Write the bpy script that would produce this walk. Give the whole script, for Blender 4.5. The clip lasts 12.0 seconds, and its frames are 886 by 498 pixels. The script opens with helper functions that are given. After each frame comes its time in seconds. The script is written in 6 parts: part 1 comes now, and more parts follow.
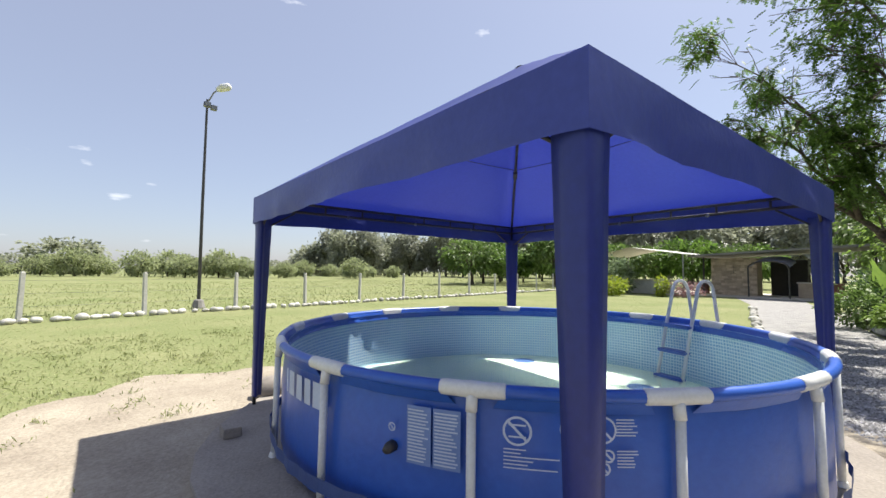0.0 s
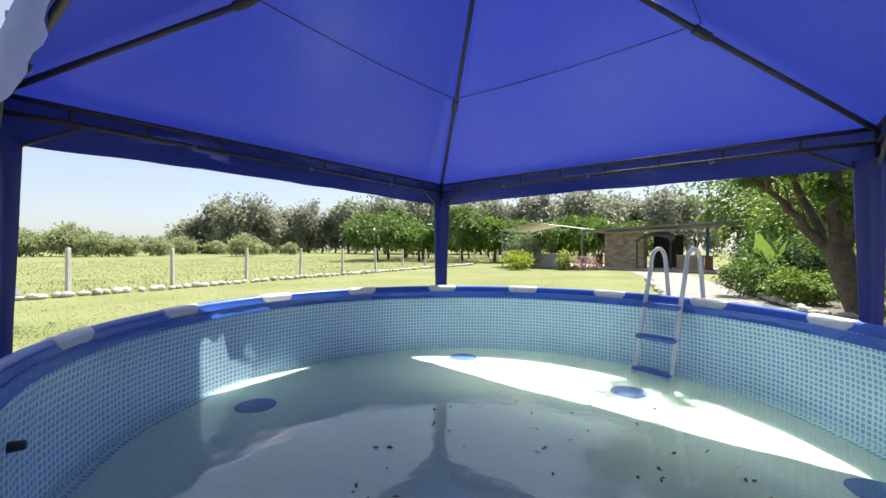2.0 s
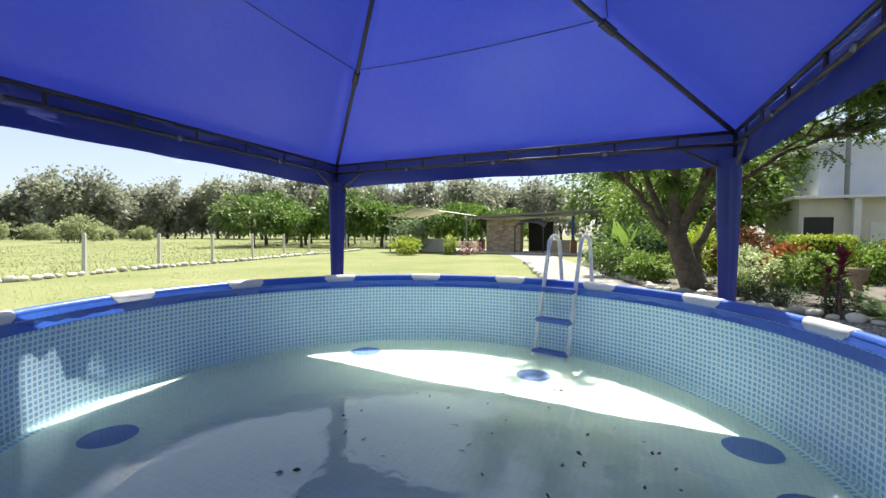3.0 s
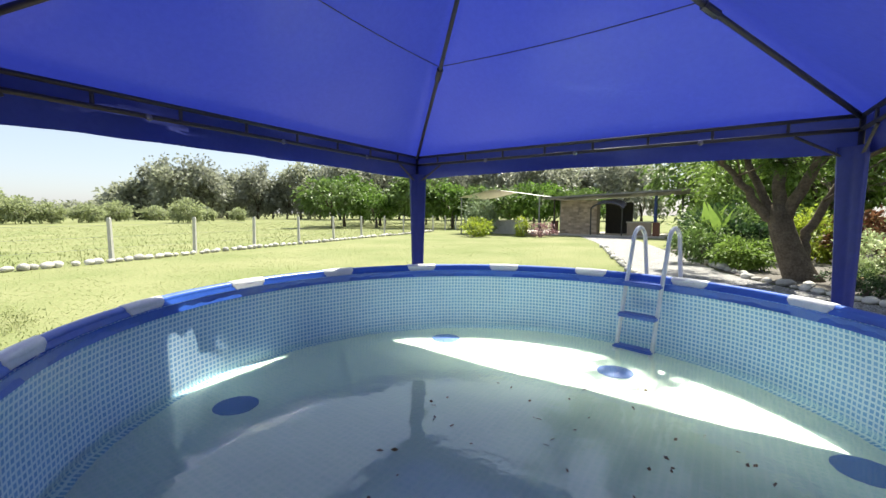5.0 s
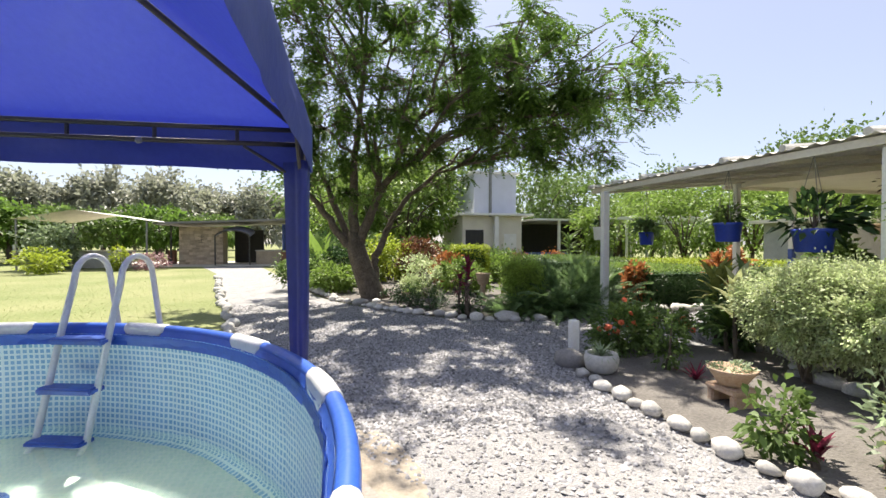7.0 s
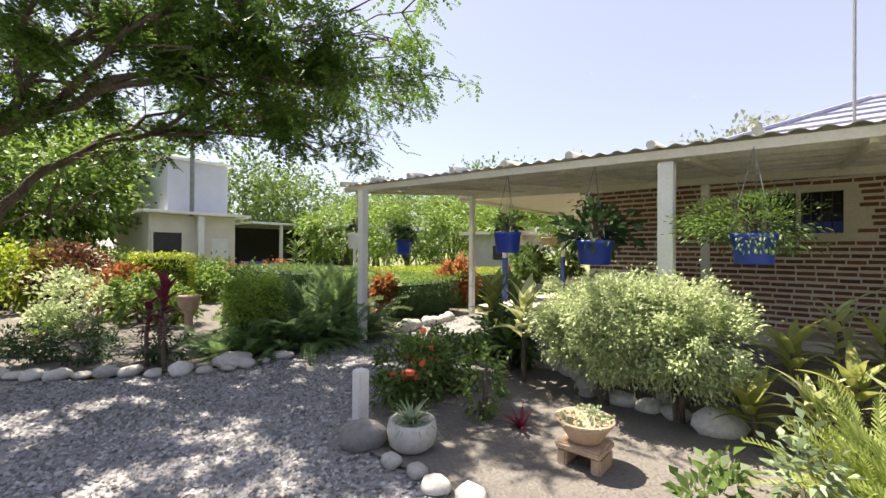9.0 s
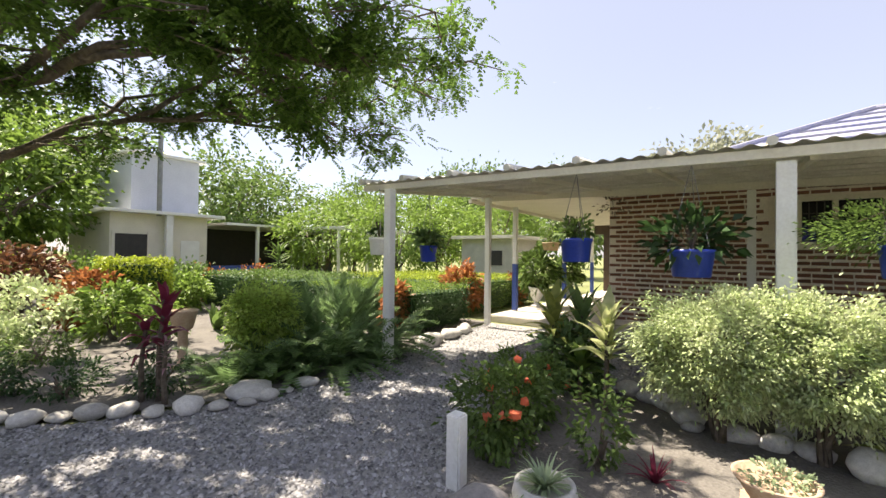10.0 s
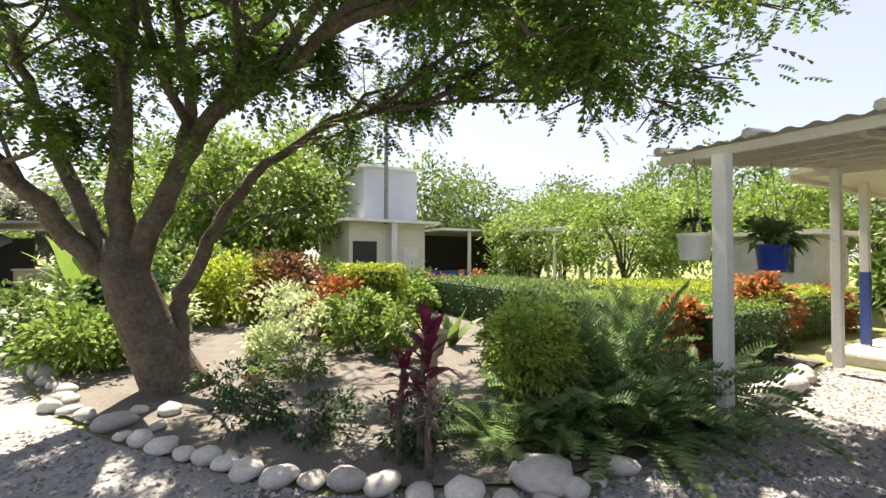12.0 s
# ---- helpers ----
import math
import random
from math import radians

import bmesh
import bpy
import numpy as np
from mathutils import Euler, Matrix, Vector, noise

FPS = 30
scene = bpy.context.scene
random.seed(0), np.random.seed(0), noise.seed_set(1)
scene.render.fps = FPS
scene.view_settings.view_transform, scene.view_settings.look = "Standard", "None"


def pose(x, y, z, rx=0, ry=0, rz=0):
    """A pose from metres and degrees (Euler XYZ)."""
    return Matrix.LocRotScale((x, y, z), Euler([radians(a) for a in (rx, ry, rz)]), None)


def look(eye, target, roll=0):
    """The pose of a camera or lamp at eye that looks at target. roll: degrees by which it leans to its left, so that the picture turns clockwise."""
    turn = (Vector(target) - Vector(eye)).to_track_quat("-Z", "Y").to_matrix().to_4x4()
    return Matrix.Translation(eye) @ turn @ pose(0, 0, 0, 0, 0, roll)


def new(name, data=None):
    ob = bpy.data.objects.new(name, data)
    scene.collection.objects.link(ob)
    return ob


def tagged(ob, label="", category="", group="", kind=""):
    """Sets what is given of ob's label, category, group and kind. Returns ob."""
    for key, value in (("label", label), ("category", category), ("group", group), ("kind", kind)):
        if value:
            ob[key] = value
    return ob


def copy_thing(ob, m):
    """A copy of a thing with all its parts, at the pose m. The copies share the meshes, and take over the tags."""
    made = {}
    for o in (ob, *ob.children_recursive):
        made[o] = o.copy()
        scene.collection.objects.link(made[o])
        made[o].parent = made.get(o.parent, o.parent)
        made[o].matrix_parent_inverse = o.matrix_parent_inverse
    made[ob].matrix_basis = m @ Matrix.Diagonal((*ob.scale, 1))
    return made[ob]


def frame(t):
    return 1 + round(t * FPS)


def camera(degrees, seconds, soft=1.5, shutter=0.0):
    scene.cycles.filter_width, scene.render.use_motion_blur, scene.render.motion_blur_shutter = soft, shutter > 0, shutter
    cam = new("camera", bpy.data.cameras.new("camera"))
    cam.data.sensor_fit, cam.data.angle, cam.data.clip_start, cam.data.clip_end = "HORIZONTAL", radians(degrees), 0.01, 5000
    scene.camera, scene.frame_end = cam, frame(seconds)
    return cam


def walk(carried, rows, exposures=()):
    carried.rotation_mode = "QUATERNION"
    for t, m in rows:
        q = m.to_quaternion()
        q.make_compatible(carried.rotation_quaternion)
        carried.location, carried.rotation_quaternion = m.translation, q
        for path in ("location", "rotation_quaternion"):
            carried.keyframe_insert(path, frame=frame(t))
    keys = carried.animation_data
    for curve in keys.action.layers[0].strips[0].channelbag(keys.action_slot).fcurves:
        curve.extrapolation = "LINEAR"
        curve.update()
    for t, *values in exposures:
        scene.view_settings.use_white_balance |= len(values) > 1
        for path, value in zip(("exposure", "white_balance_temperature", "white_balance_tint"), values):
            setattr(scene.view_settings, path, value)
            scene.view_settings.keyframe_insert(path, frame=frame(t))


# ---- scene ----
cam = camera(93.1, 12.0)
PATH = [
    (0, (0.303, -0.322, 1.467), (1.504, 1.274, 1.572), 0.6),
    (0.5, (0.593, -0.035, 1.469), (1.804, 1.554, 1.54), 0.4),
    (1, (0.757, 0.365, 1.429), (2.019, 1.916, 1.474), 0.5),
    (1.5, (1.041, 0.757, 1.4), (2.408, 2.217, 1.413), 0.3),
    (2, (1.251, 1.075, 1.371), (2.786, 2.356, 1.368), 0.3),
    (2.5, (1.376, 1.364, 1.366), (3.095, 2.386, 1.341), 0.4),
    (3.5, (1.31, 1.36, 1.43), (3.164, 2.11, 1.33), 0.35),
    (4.5, (1.229, 1.275, 1.498), (3.014, 2.161, 1.327), 0.3),
    (5, (1.229, 1.407, 1.509), (2.885, 2.514, 1.341), 0.3),
    (5.5, (1.391, 1.43, 1.506), (2.998, 2.615, 1.387), 0.3),
    (6, (1.712, 1.036, 1.509), (3.473, 1.984, 1.452), 0.1),
    (6.5, (2.158, 0.608, 1.457), (4.132, 0.93, 1.431), 0.0),
    (7, (2.469, 0.264, 1.47), (4.43, -0.129, 1.444), 0.1),
    (7.5, (2.871, 0.032, 1.455), (4.653, -0.875, 1.427), 0.3),
    (9.3, (4.833, -0.154, 1.535), (6.087, -1.713, 1.548), 0.5),
    (9.5, (5.056, -0.155, 1.551), (6.281, -1.736, 1.564), 0.6),
    (10, (5.793, -0.068, 1.559), (6.969, -1.685, 1.588), 0.7),
    (10.5, (6.405, -0.005, 1.581), (7.623, -1.591, 1.621), 0.7),
    (11, (6.98, -0.104, 1.584), (8.342, -1.568, 1.626), 0.6),
    (11.5, (7.464, -0.267, 1.584), (9.024, -1.518, 1.626), 0.4),
    (12, (7.875, -0.519, 1.569), (9.632, -1.475, 1.609), 0.2),
]
walk(cam, [(t, look(eye, target, roll)) for t, eye, target, roll in PATH],
     [(0.0, 0.78, 6500, 9), (2.0, 1.08, 6700, 6), (5.5, 1.16, 6700, 5), (6.5, 1.12, 6700, 8), (7.5, 1.26, 6900, 13), (9.5, 1.42, 7200, 12), (12.0, 1.55, 7400, 12)])

# ---- world, sun, exposure ----
SUN = Vector((0.6, 0.035, 1.0)).normalized()
world = bpy.data.worlds.new("world")
scene.world = world
world.use_nodes = True
wt = world.node_tree
sky = wt.nodes.new("ShaderNodeTexSky")
sky.sky_type = "NISHITA"
sky.sun_disc = False
sky.sun_elevation = math.asin(SUN.z)
sky.sun_rotation = math.atan2(SUN.x, SUN.y)
sky.dust_density = 1.0
sky.air_density = 1.0
sky.ozone_density = 2.0
bg = wt.nodes["Background"]
bg.inputs["Strength"].default_value = 0.105
# thin haze over the whole sky, and a few small clouds low over the horizon
haze = wt.nodes.new("ShaderNodeMix")
haze.data_type = "RGBA"
haze.inputs["Factor"].default_value = 0.55
haze.inputs["B"].default_value = (2.95, 3.0, 3.8, 1)
wt.links.new(sky.outputs["Color"], haze.inputs["A"])
way = wt.nodes.new("ShaderNodeTexCoord")
flat = wt.nodes.new("ShaderNodeMapping")
flat.inputs["Scale"].default_value = (5, 5, 16)
puffs = wt.nodes.new("ShaderNodeTexNoise")
puffs.inputs["Scale"].default_value = 1.3
puffs.inputs["Detail"].default_value = 6
cut = wt.nodes.new("ShaderNodeMapRange")
cut.inputs["From Min"].default_value = 0.69
cut.inputs["From Max"].default_value = 0.78
cut.inputs["To Max"].default_value = 0.8
cloudy = wt.nodes.new("ShaderNodeMix")
cloudy.data_type = "RGBA"
cloudy.inputs["B"].default_value = (7.5, 7.6, 7.9, 1)
wt.links.new(way.outputs["Generated"], flat.inputs["Vector"])
wt.links.new(flat.outputs["Vector"], puffs.inputs["Vector"])
wt.links.new(puffs.outputs["Fac"], cut.inputs["Value"])
wt.links.new(cut.outputs["Result"], cloudy.inputs["Factor"])
wt.links.new(haze.outputs["Result"], cloudy.inputs["A"])
wt.links.new(cloudy.outputs["Result"], bg.inputs["Color"])

sun_data = bpy.data.lights.new("sun", "SUN")
sun_data.energy = 5.0
sun_data.angle = radians(0.5)
sun_data.color = (1.0, 0.95, 0.87)
sun = new("sun", sun_data)
sun.matrix_world = look(SUN * 60, (0, 0, 0))


# ---- materials ----
def hexmix(c, k):
    return tuple(min(1.0, v * k) for v in c)


def material(name, base, alt=None, rough=0.7, metal=0.0, scale=6.0, fine=60.0, bump=0.15, spec=0.5, transl=0.0, island=0.0, obrand=0.0, coat=0.0):
    """Two scales of noise between two colours, fine relief, and, for leaves, light that shines through."""
    m = bpy.data.materials.new(name)
    m.use_nodes = True
    nt = m.node_tree
    n, l = nt.nodes, nt.links
    p = n["Principled BSDF"]
    alt = alt or hexmix(base, 0.72)
    tc = n.new("ShaderNodeTexCoord")
    big = n.new("ShaderNodeTexNoise")
    big.inputs["Scale"].default_value = scale
    big.inputs["Detail"].default_value = 5
    small = n.new("ShaderNodeTexNoise")
    small.inputs["Scale"].default_value = fine
    small.inputs["Detail"].default_value = 3
    for t in (big, small):
        l.new(tc.outputs["Object"], t.inputs["Vector"])
    add = n.new("ShaderNodeMath")
    add.operation = "ADD"
    l.new(big.outputs["Fac"], add.inputs[0])
    l.new(small.outputs["Fac"], add.inputs[1])
    half = n.new("ShaderNodeMapRange")
    half.inputs["From Min"].default_value = 0.7
    half.inputs["From Max"].default_value = 1.3
    l.new(add.outputs[0], half.inputs["Value"])
    mix = n.new("ShaderNodeMix")
    mix.data_type = "RGBA"
    mix.inputs["A"].default_value = (*base, 1)
    mix.inputs["B"].default_value = (*alt, 1)
    l.new(half.outputs["Result"], mix.inputs["Factor"])
    colour = mix.outputs["Result"]
    if island or obrand:
        hsv = n.new("ShaderNodeHueSaturation")
        rng = n.new("ShaderNodeMapRange")
        k = island or obrand
        rng.inputs["To Min"].default_value = 1 - k
        rng.inputs["To Max"].default_value = 1 + k
        if island:
            g = n.new("ShaderNodeNewGeometry")
            l.new(g.outputs["Random Per Island"], rng.inputs["Value"])
        else:
            g = n.new("ShaderNodeObjectInfo")
            l.new(g.outputs["Random"], rng.inputs["Value"])
        l.new(rng.outputs["Result"], hsv.inputs["Value"])
        l.new(colour, hsv.inputs["Color"])
        colour = hsv.outputs["Color"]
    l.new(colour, p.inputs["Base Color"])
    p.inputs["Roughness"].default_value = rough
    p.inputs["Metallic"].default_value = metal
    p.inputs["Specular IOR Level"].default_value = spec
    p.inputs["Coat Weight"].default_value = coat
    if bump:
        b = n.new("ShaderNodeBump")
        b.inputs["Strength"].default_value = bump
        b.inputs["Distance"].default_value = 0.02
        l.new(small.outputs["Fac"], b.inputs["Height"])
        l.new(b.outputs["Normal"], p.inputs["Normal"])
    if transl:
        tr = n.new("ShaderNodeBsdfTranslucent")
        l.new(colour, tr.inputs["Color"])
        ms = n.new("ShaderNodeMixShader")
        ms.inputs["Fac"].default_value = transl
        l.new(p.outputs["BSDF"], ms.inputs[1])
        l.new(tr.outputs["BSDF"], ms.inputs[2])
        l.new(ms.outputs["Shader"], n["Material Output"].inputs["Surface"])
    return m


def leaf_mat(name, base, alt=None, transl=0.45, island=0.35, rough=0.5):
    return material(name, base, alt or (base[0] * 0.6, base[1] * 0.7, base[2] * 0.7), rough=rough, scale=1.2, fine=9, bump=0, transl=transl, island=island, spec=0.35)


M_GRASS = material("lawn_soil", (0.155, 0.19, 0.07), (0.275, 0.275, 0.14), 0.95, scale=0.35, fine=14, bump=0.6, spec=0.1)
M_BLADE = leaf_mat("grass_blade", (0.215, 0.26, 0.085), (0.31, 0.32, 0.15), 0.4)
M_DIRT = material("dry_earth", (0.42, 0.37, 0.29), (0.27, 0.23, 0.18), 0.95, scale=1.6, fine=35, bump=0.6, spec=0.1)
M_SOIL = material("bed_soil", (0.13, 0.12, 0.107), (0.21, 0.194, 0.172), 0.95, scale=2.2, fine=40, bump=0.8, spec=0.1)
M_GRAVEL = material("gravel_bed", (0.25, 0.245, 0.24), (0.4, 0.385, 0.365), 0.9, scale=3, fine=70, bump=1.0, spec=0.2)
M_PEBBLE = material("gravel_stone", (0.235, 0.235, 0.24), (0.34, 0.33, 0.325), 0.85, scale=2, fine=30, bump=0.2, island=0.6, spec=0.3)
M_SLAB = material("worn_concrete", (0.36, 0.32, 0.27), (0.24, 0.21, 0.18), 0.9, scale=2.5, fine=45, bump=0.3)
M_TERRACE = material("terrace_concrete", (0.62, 0.57, 0.49), (0.48, 0.44, 0.38), 0.8, scale=2.0, fine=30, bump=0.2)
M_STONE = material("river_stone", (0.62, 0.6, 0.55), (0.4, 0.38, 0.34), 0.85, scale=5, fine=45, bump=0.35, obrand=0.25)
M_ROCK = material("dark_rock", (0.2, 0.19, 0.18), (0.32, 0.3, 0.28), 0.9, scale=6, fine=40, bump=0.5)
M_WHITE = material("white_paint", (0.78, 0.78, 0.75), (0.66, 0.65, 0.61), 0.6, scale=3, fine=40, bump=0.08)
M_CREAM = material("cream_paint", (0.72, 0.68, 0.58), (0.6, 0.56, 0.47), 0.7, scale=2, fine=30, bump=0.08)
M_STEELW = material("white_steel", (0.72, 0.73, 0.73), (0.6, 0.61, 0.6), 0.4, scale=8, fine=60, bump=0.05)
M_PLASTW = material("white_plastic", (0.76, 0.76, 0.73), (0.66, 0.66, 0.62), 0.35, scale=8, fine=60, bump=0.04)
M_BARS = material("black_steel", (0.035, 0.033, 0.032), (0.06, 0.055, 0.05), 0.45, scale=8, fine=60, bump=0.1)
M_GALV = material("grey_steel", (0.3, 0.3, 0.3), (0.2, 0.2, 0.2), 0.45, 0.6, bump=0.1)
M_BLUEPOT = material("blue_plastic", (0.025, 0.06, 0.42), (0.02, 0.045, 0.3), 0.4, scale=5, fine=50, bump=0.05)
M_BLUEPAINT = material("blue_paint", (0.05, 0.1, 0.34), (0.04, 0.07, 0.24), 0.6)
M_STEP = material("blue_step_plastic", (0.06, 0.15, 0.5), (0.05, 0.11, 0.4), 0.4)
M_TERRA = material("terracotta", (0.42, 0.27, 0.17), (0.55, 0.42, 0.3), 0.85, scale=8, fine=50, bump=0.2)
M_BRICK = material("fired_brick", (0.24, 0.1, 0.06), (0.14, 0.075, 0.055), 0.9, scale=5, fine=40, bump=0.4, obrand=0.35)
M_BRICKS = material("fired_bricks", (0.24, 0.1, 0.06), (0.14, 0.075, 0.055), 0.9, scale=5, fine=40, bump=0.4, island=0.35)
M_MORTAR = material("pale_mortar", (0.78, 0.72, 0.63), (0.6, 0.55, 0.47), 0.95, scale=5, fine=50, bump=0.4)
M_KSTONE = material("kiosk_stone", (0.54, 0.43, 0.32), (0.36, 0.29, 0.22), 0.9, scale=3, fine=20, bump=0.4, obrand=0.3)
M_ROOFSHEET = material("fibre_cement", (0.66, 0.64, 0.58), (0.5, 0.48, 0.43), 0.85, scale=1.5, fine=30, bump=0.3)
M_BLUEROOF = material("painted_roof", (0.2, 0.22, 0.38), (0.38, 0.37, 0.42), 0.6, scale=1.0, fine=18, bump=0.2)
M_ROOFDARK = material("dark_sheet_roof", (0.13, 0.13, 0.13), (0.2, 0.195, 0.185), 0.7, scale=1.5, fine=20, bump=0.2)
M_TIMBER = material("pale_timber", (0.68, 0.65, 0.58), (0.52, 0.49, 0.43), 0.85, scale=6, fine=40, bump=0.3)
M_DARKWOOD = material("dark_timber", (0.1, 0.065, 0.04), (0.06, 0.04, 0.03), 0.6)
# near-black that paints the shade inside openings and under roofs
M_INSHADE = material("painted_inside_shade", (0.05, 0.045, 0.04), (0.03, 0.03, 0.03), 0.8)
M_BARK = material("grey_bark", (0.075, 0.06, 0.045), (0.17, 0.14, 0.105), 0.95, scale=5, fine=22, bump=1.0, spec=0.1)
M_BARKD = material("dark_bark", (0.09, 0.075, 0.06), (0.15, 0.12, 0.09), 0.95, scale=4, fine=30, bump=0.8, spec=0.1)
M_FENCE = material("fence_concrete", (0.55, 0.54, 0.5), (0.4, 0.39, 0.36), 0.9, scale=4, fine=30)
M_GLASS_DARK = material("window_glass", (0.02, 0.02, 0.022), (0.03, 0.03, 0.03), 0.08, bump=0)
M_PRINT = material("pale_print", (0.5, 0.58, 0.72), (0.42, 0.5, 0.66), 0.5, bump=0)
M_PRINTBACK = material("print_panel", (0.16, 0.25, 0.52), (0.14, 0.22, 0.48), 0.5, bump=0)
M_SKYPAINT = material("pale_blue_render", (0.62, 0.64, 0.72), (0.52, 0.54, 0.62), 0.8, scale=1.5, fine=20)

L_TREE = leaf_mat("tree_leaf", (0.08, 0.15, 0.025), (0.13, 0.22, 0.04), 0.55)
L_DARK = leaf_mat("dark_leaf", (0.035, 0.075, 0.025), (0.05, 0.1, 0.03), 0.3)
L_MID = leaf_mat("mid_leaf", (0.105, 0.175, 0.04), (0.15, 0.225, 0.06), 0.4)
L_LIGHT = leaf_mat("light_leaf", (0.22, 0.32, 0.06), (0.15, 0.24, 0.05), 0.45)
L_BRIGHT = leaf_mat("yellow_green_leaf", (0.38, 0.44, 0.12), (0.27, 0.35, 0.09), 0.45)
L_FRESH = leaf_mat("fresh_green_leaf", (0.44, 0.57, 0.14), (0.36, 0.49, 0.11), 0.6)
L_LIME = leaf_mat("lime_leaf", (0.36, 0.42, 0.04), (0.28, 0.36, 0.05), 0.45)
L_PALE = leaf_mat("variegated_leaf", (0.64, 0.69, 0.42), (0.3, 0.41, 0.14), 0.35)
L_FERN = leaf_mat("fern_leaf", (0.14, 0.23, 0.085), (0.19, 0.285, 0.11), 0.45)
L_ORANGE = leaf_mat("orange_croton", (0.44, 0.17, 0.06), (0.3, 0.13, 0.05), 0.4)
L_RUST = leaf_mat("rust_croton", (0.2, 0.07, 0.04), (0.1, 0.07, 0.03), 0.35)
L_PURPLE = leaf_mat("purple_cordyline", (0.13, 0.015, 0.035), (0.2, 0.03, 0.06), 0.4)
L_PINK = leaf_mat("pink_striped_leaf", (0.42, 0.25, 0.27), (0.2, 0.1, 0.11), 0.35)
L_YELLOWGREEN = leaf_mat("yellow_striped_leaf", (0.42, 0.42, 0.12), (0.13, 0.2, 0.05), 0.4)
L_CREAM = leaf_mat("cream_striped_leaf", (0.56, 0.56, 0.3), (0.25, 0.33, 0.1), 0.4)
L_GREYGREEN = leaf_mat("grey_green_leaf", (0.3, 0.37, 0.22), (0.2, 0.27, 0.14), 0.3)
L_FLOWER = leaf_mat("orange_flower", (0.62, 0.13, 0.06), (0.7, 0.2, 0.1), 0.4)
# green of far trees, paled and greyed to paint in the distance haze
L_HAZED = leaf_mat("hazed_far_leaf", (0.28, 0.3, 0.21), (0.32, 0.34, 0.24), 0.5, 0.25)
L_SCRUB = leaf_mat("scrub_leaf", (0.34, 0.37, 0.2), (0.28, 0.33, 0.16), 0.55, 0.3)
# haze mixed into the leaf colour again, greyer still
L_HAZEDPALE = leaf_mat("hazed_pale_leaf", (0.33, 0.34, 0.27), (0.27, 0.29, 0.22), 0.4, 0.25)
L_DRY = leaf_mat("dry_leaf", (0.2, 0.13, 0.07), None, 0.3)


def fabric(name, base, thru, fac, rough=0.45):
    m = material(name, base, hexmix(base, 0.8), rough, scale=1.5, fine=25, bump=0.12)
    nt = m.node_tree
    tr = nt.nodes.new("ShaderNodeBsdfTranslucent")
    tr.inputs["Color"].default_value = (*thru, 1)
    ms = nt.nodes.new("ShaderNodeMixShader")
    ms.inputs["Fac"].default_value = fac
    nt.links.new(nt.nodes["Principled BSDF"].outputs["BSDF"], ms.inputs[1])
    nt.links.new(tr.outputs["BSDF"], ms.inputs[2])
    nt.links.new(ms.outputs["Shader"], nt.nodes["Material Output"].inputs["Surface"])
    return m


M_CANVAS = fabric("blue_tarpaulin", (0.07, 0.095, 0.4), (0.017, 0.029, 0.28), 0.35, 0.38)
M_VALANCE = fabric("blue_valance", (0.05, 0.07, 0.33), (0.016, 0.028, 0.24), 0.08, 0.38)
M_SLEEVE = fabric("blue_sleeve", (0.02, 0.032, 0.21), (0.02, 0.03, 0.2), 0.0, 0.42)
M_POOLOUT = material("pool_blue_vinyl", (0.035, 0.12, 0.5), (0.03, 0.1, 0.44), 0.35, scale=2.5, fine=20, bump=0.12)
M_BAND = material("pool_belt", (0.05, 0.09, 0.25), (0.04, 0.07, 0.2), 0.6)


def mosaic():
    """Printed tiles on the liner: pale joints round blue squares that vary a little."""
    m = bpy.data.materials.new("pool_mosaic_liner")
    m.use_nodes = True
    n, l = m.node_tree.nodes, m.node_tree.links
    p = n["Principled BSDF"]
    uv = n.new("ShaderNodeUVMap")
    br = n.new("ShaderNodeTexBrick")
    br.offset = 0.0
    br.inputs["Color1"].default_value = (0.16, 0.38, 0.62, 1)
    br.inputs["Color2"].default_value = (0.23, 0.46, 0.68, 1)
    br.inputs["Mortar"].default_value = (0.62, 0.76, 0.82, 1)
    br.inputs["Scale"].default_value = 1.0
    br.inputs["Mortar Size"].default_value = 0.007
    br.inputs["Mortar Smooth"].default_value = 0.2
    br.inputs["Brick Width"].default_value = 0.036
    br.inputs["Row Height"].default_value = 0.036
    l.new(uv.outputs["UV"], br.inputs["Vector"])
    no = n.new("ShaderNodeTexNoise")
    no.inputs["Scale"].default_value = 1.4
    no.inputs["Detail"].default_value = 4
    l.new(uv.outputs["UV"], no.inputs["Vector"])
    hs = n.new("ShaderNodeHueSaturation")
    mr = n.new("ShaderNodeMapRange")
    mr.inputs["To Min"].default_value = 0.85
    mr.inputs["To Max"].default_value = 1.15
    l.new(no.outputs["Fac"], mr.inputs["Value"])
    l.new(mr.outputs["Result"], hs.inputs["Value"])
    l.new(br.outputs["Color"], hs.inputs["Color"])
    l.new(hs.outputs["Color"], p.inputs["Base Color"])
    p.inputs["Roughness"].default_value = 0.4
    return m


M_MOSAIC = mosaic()


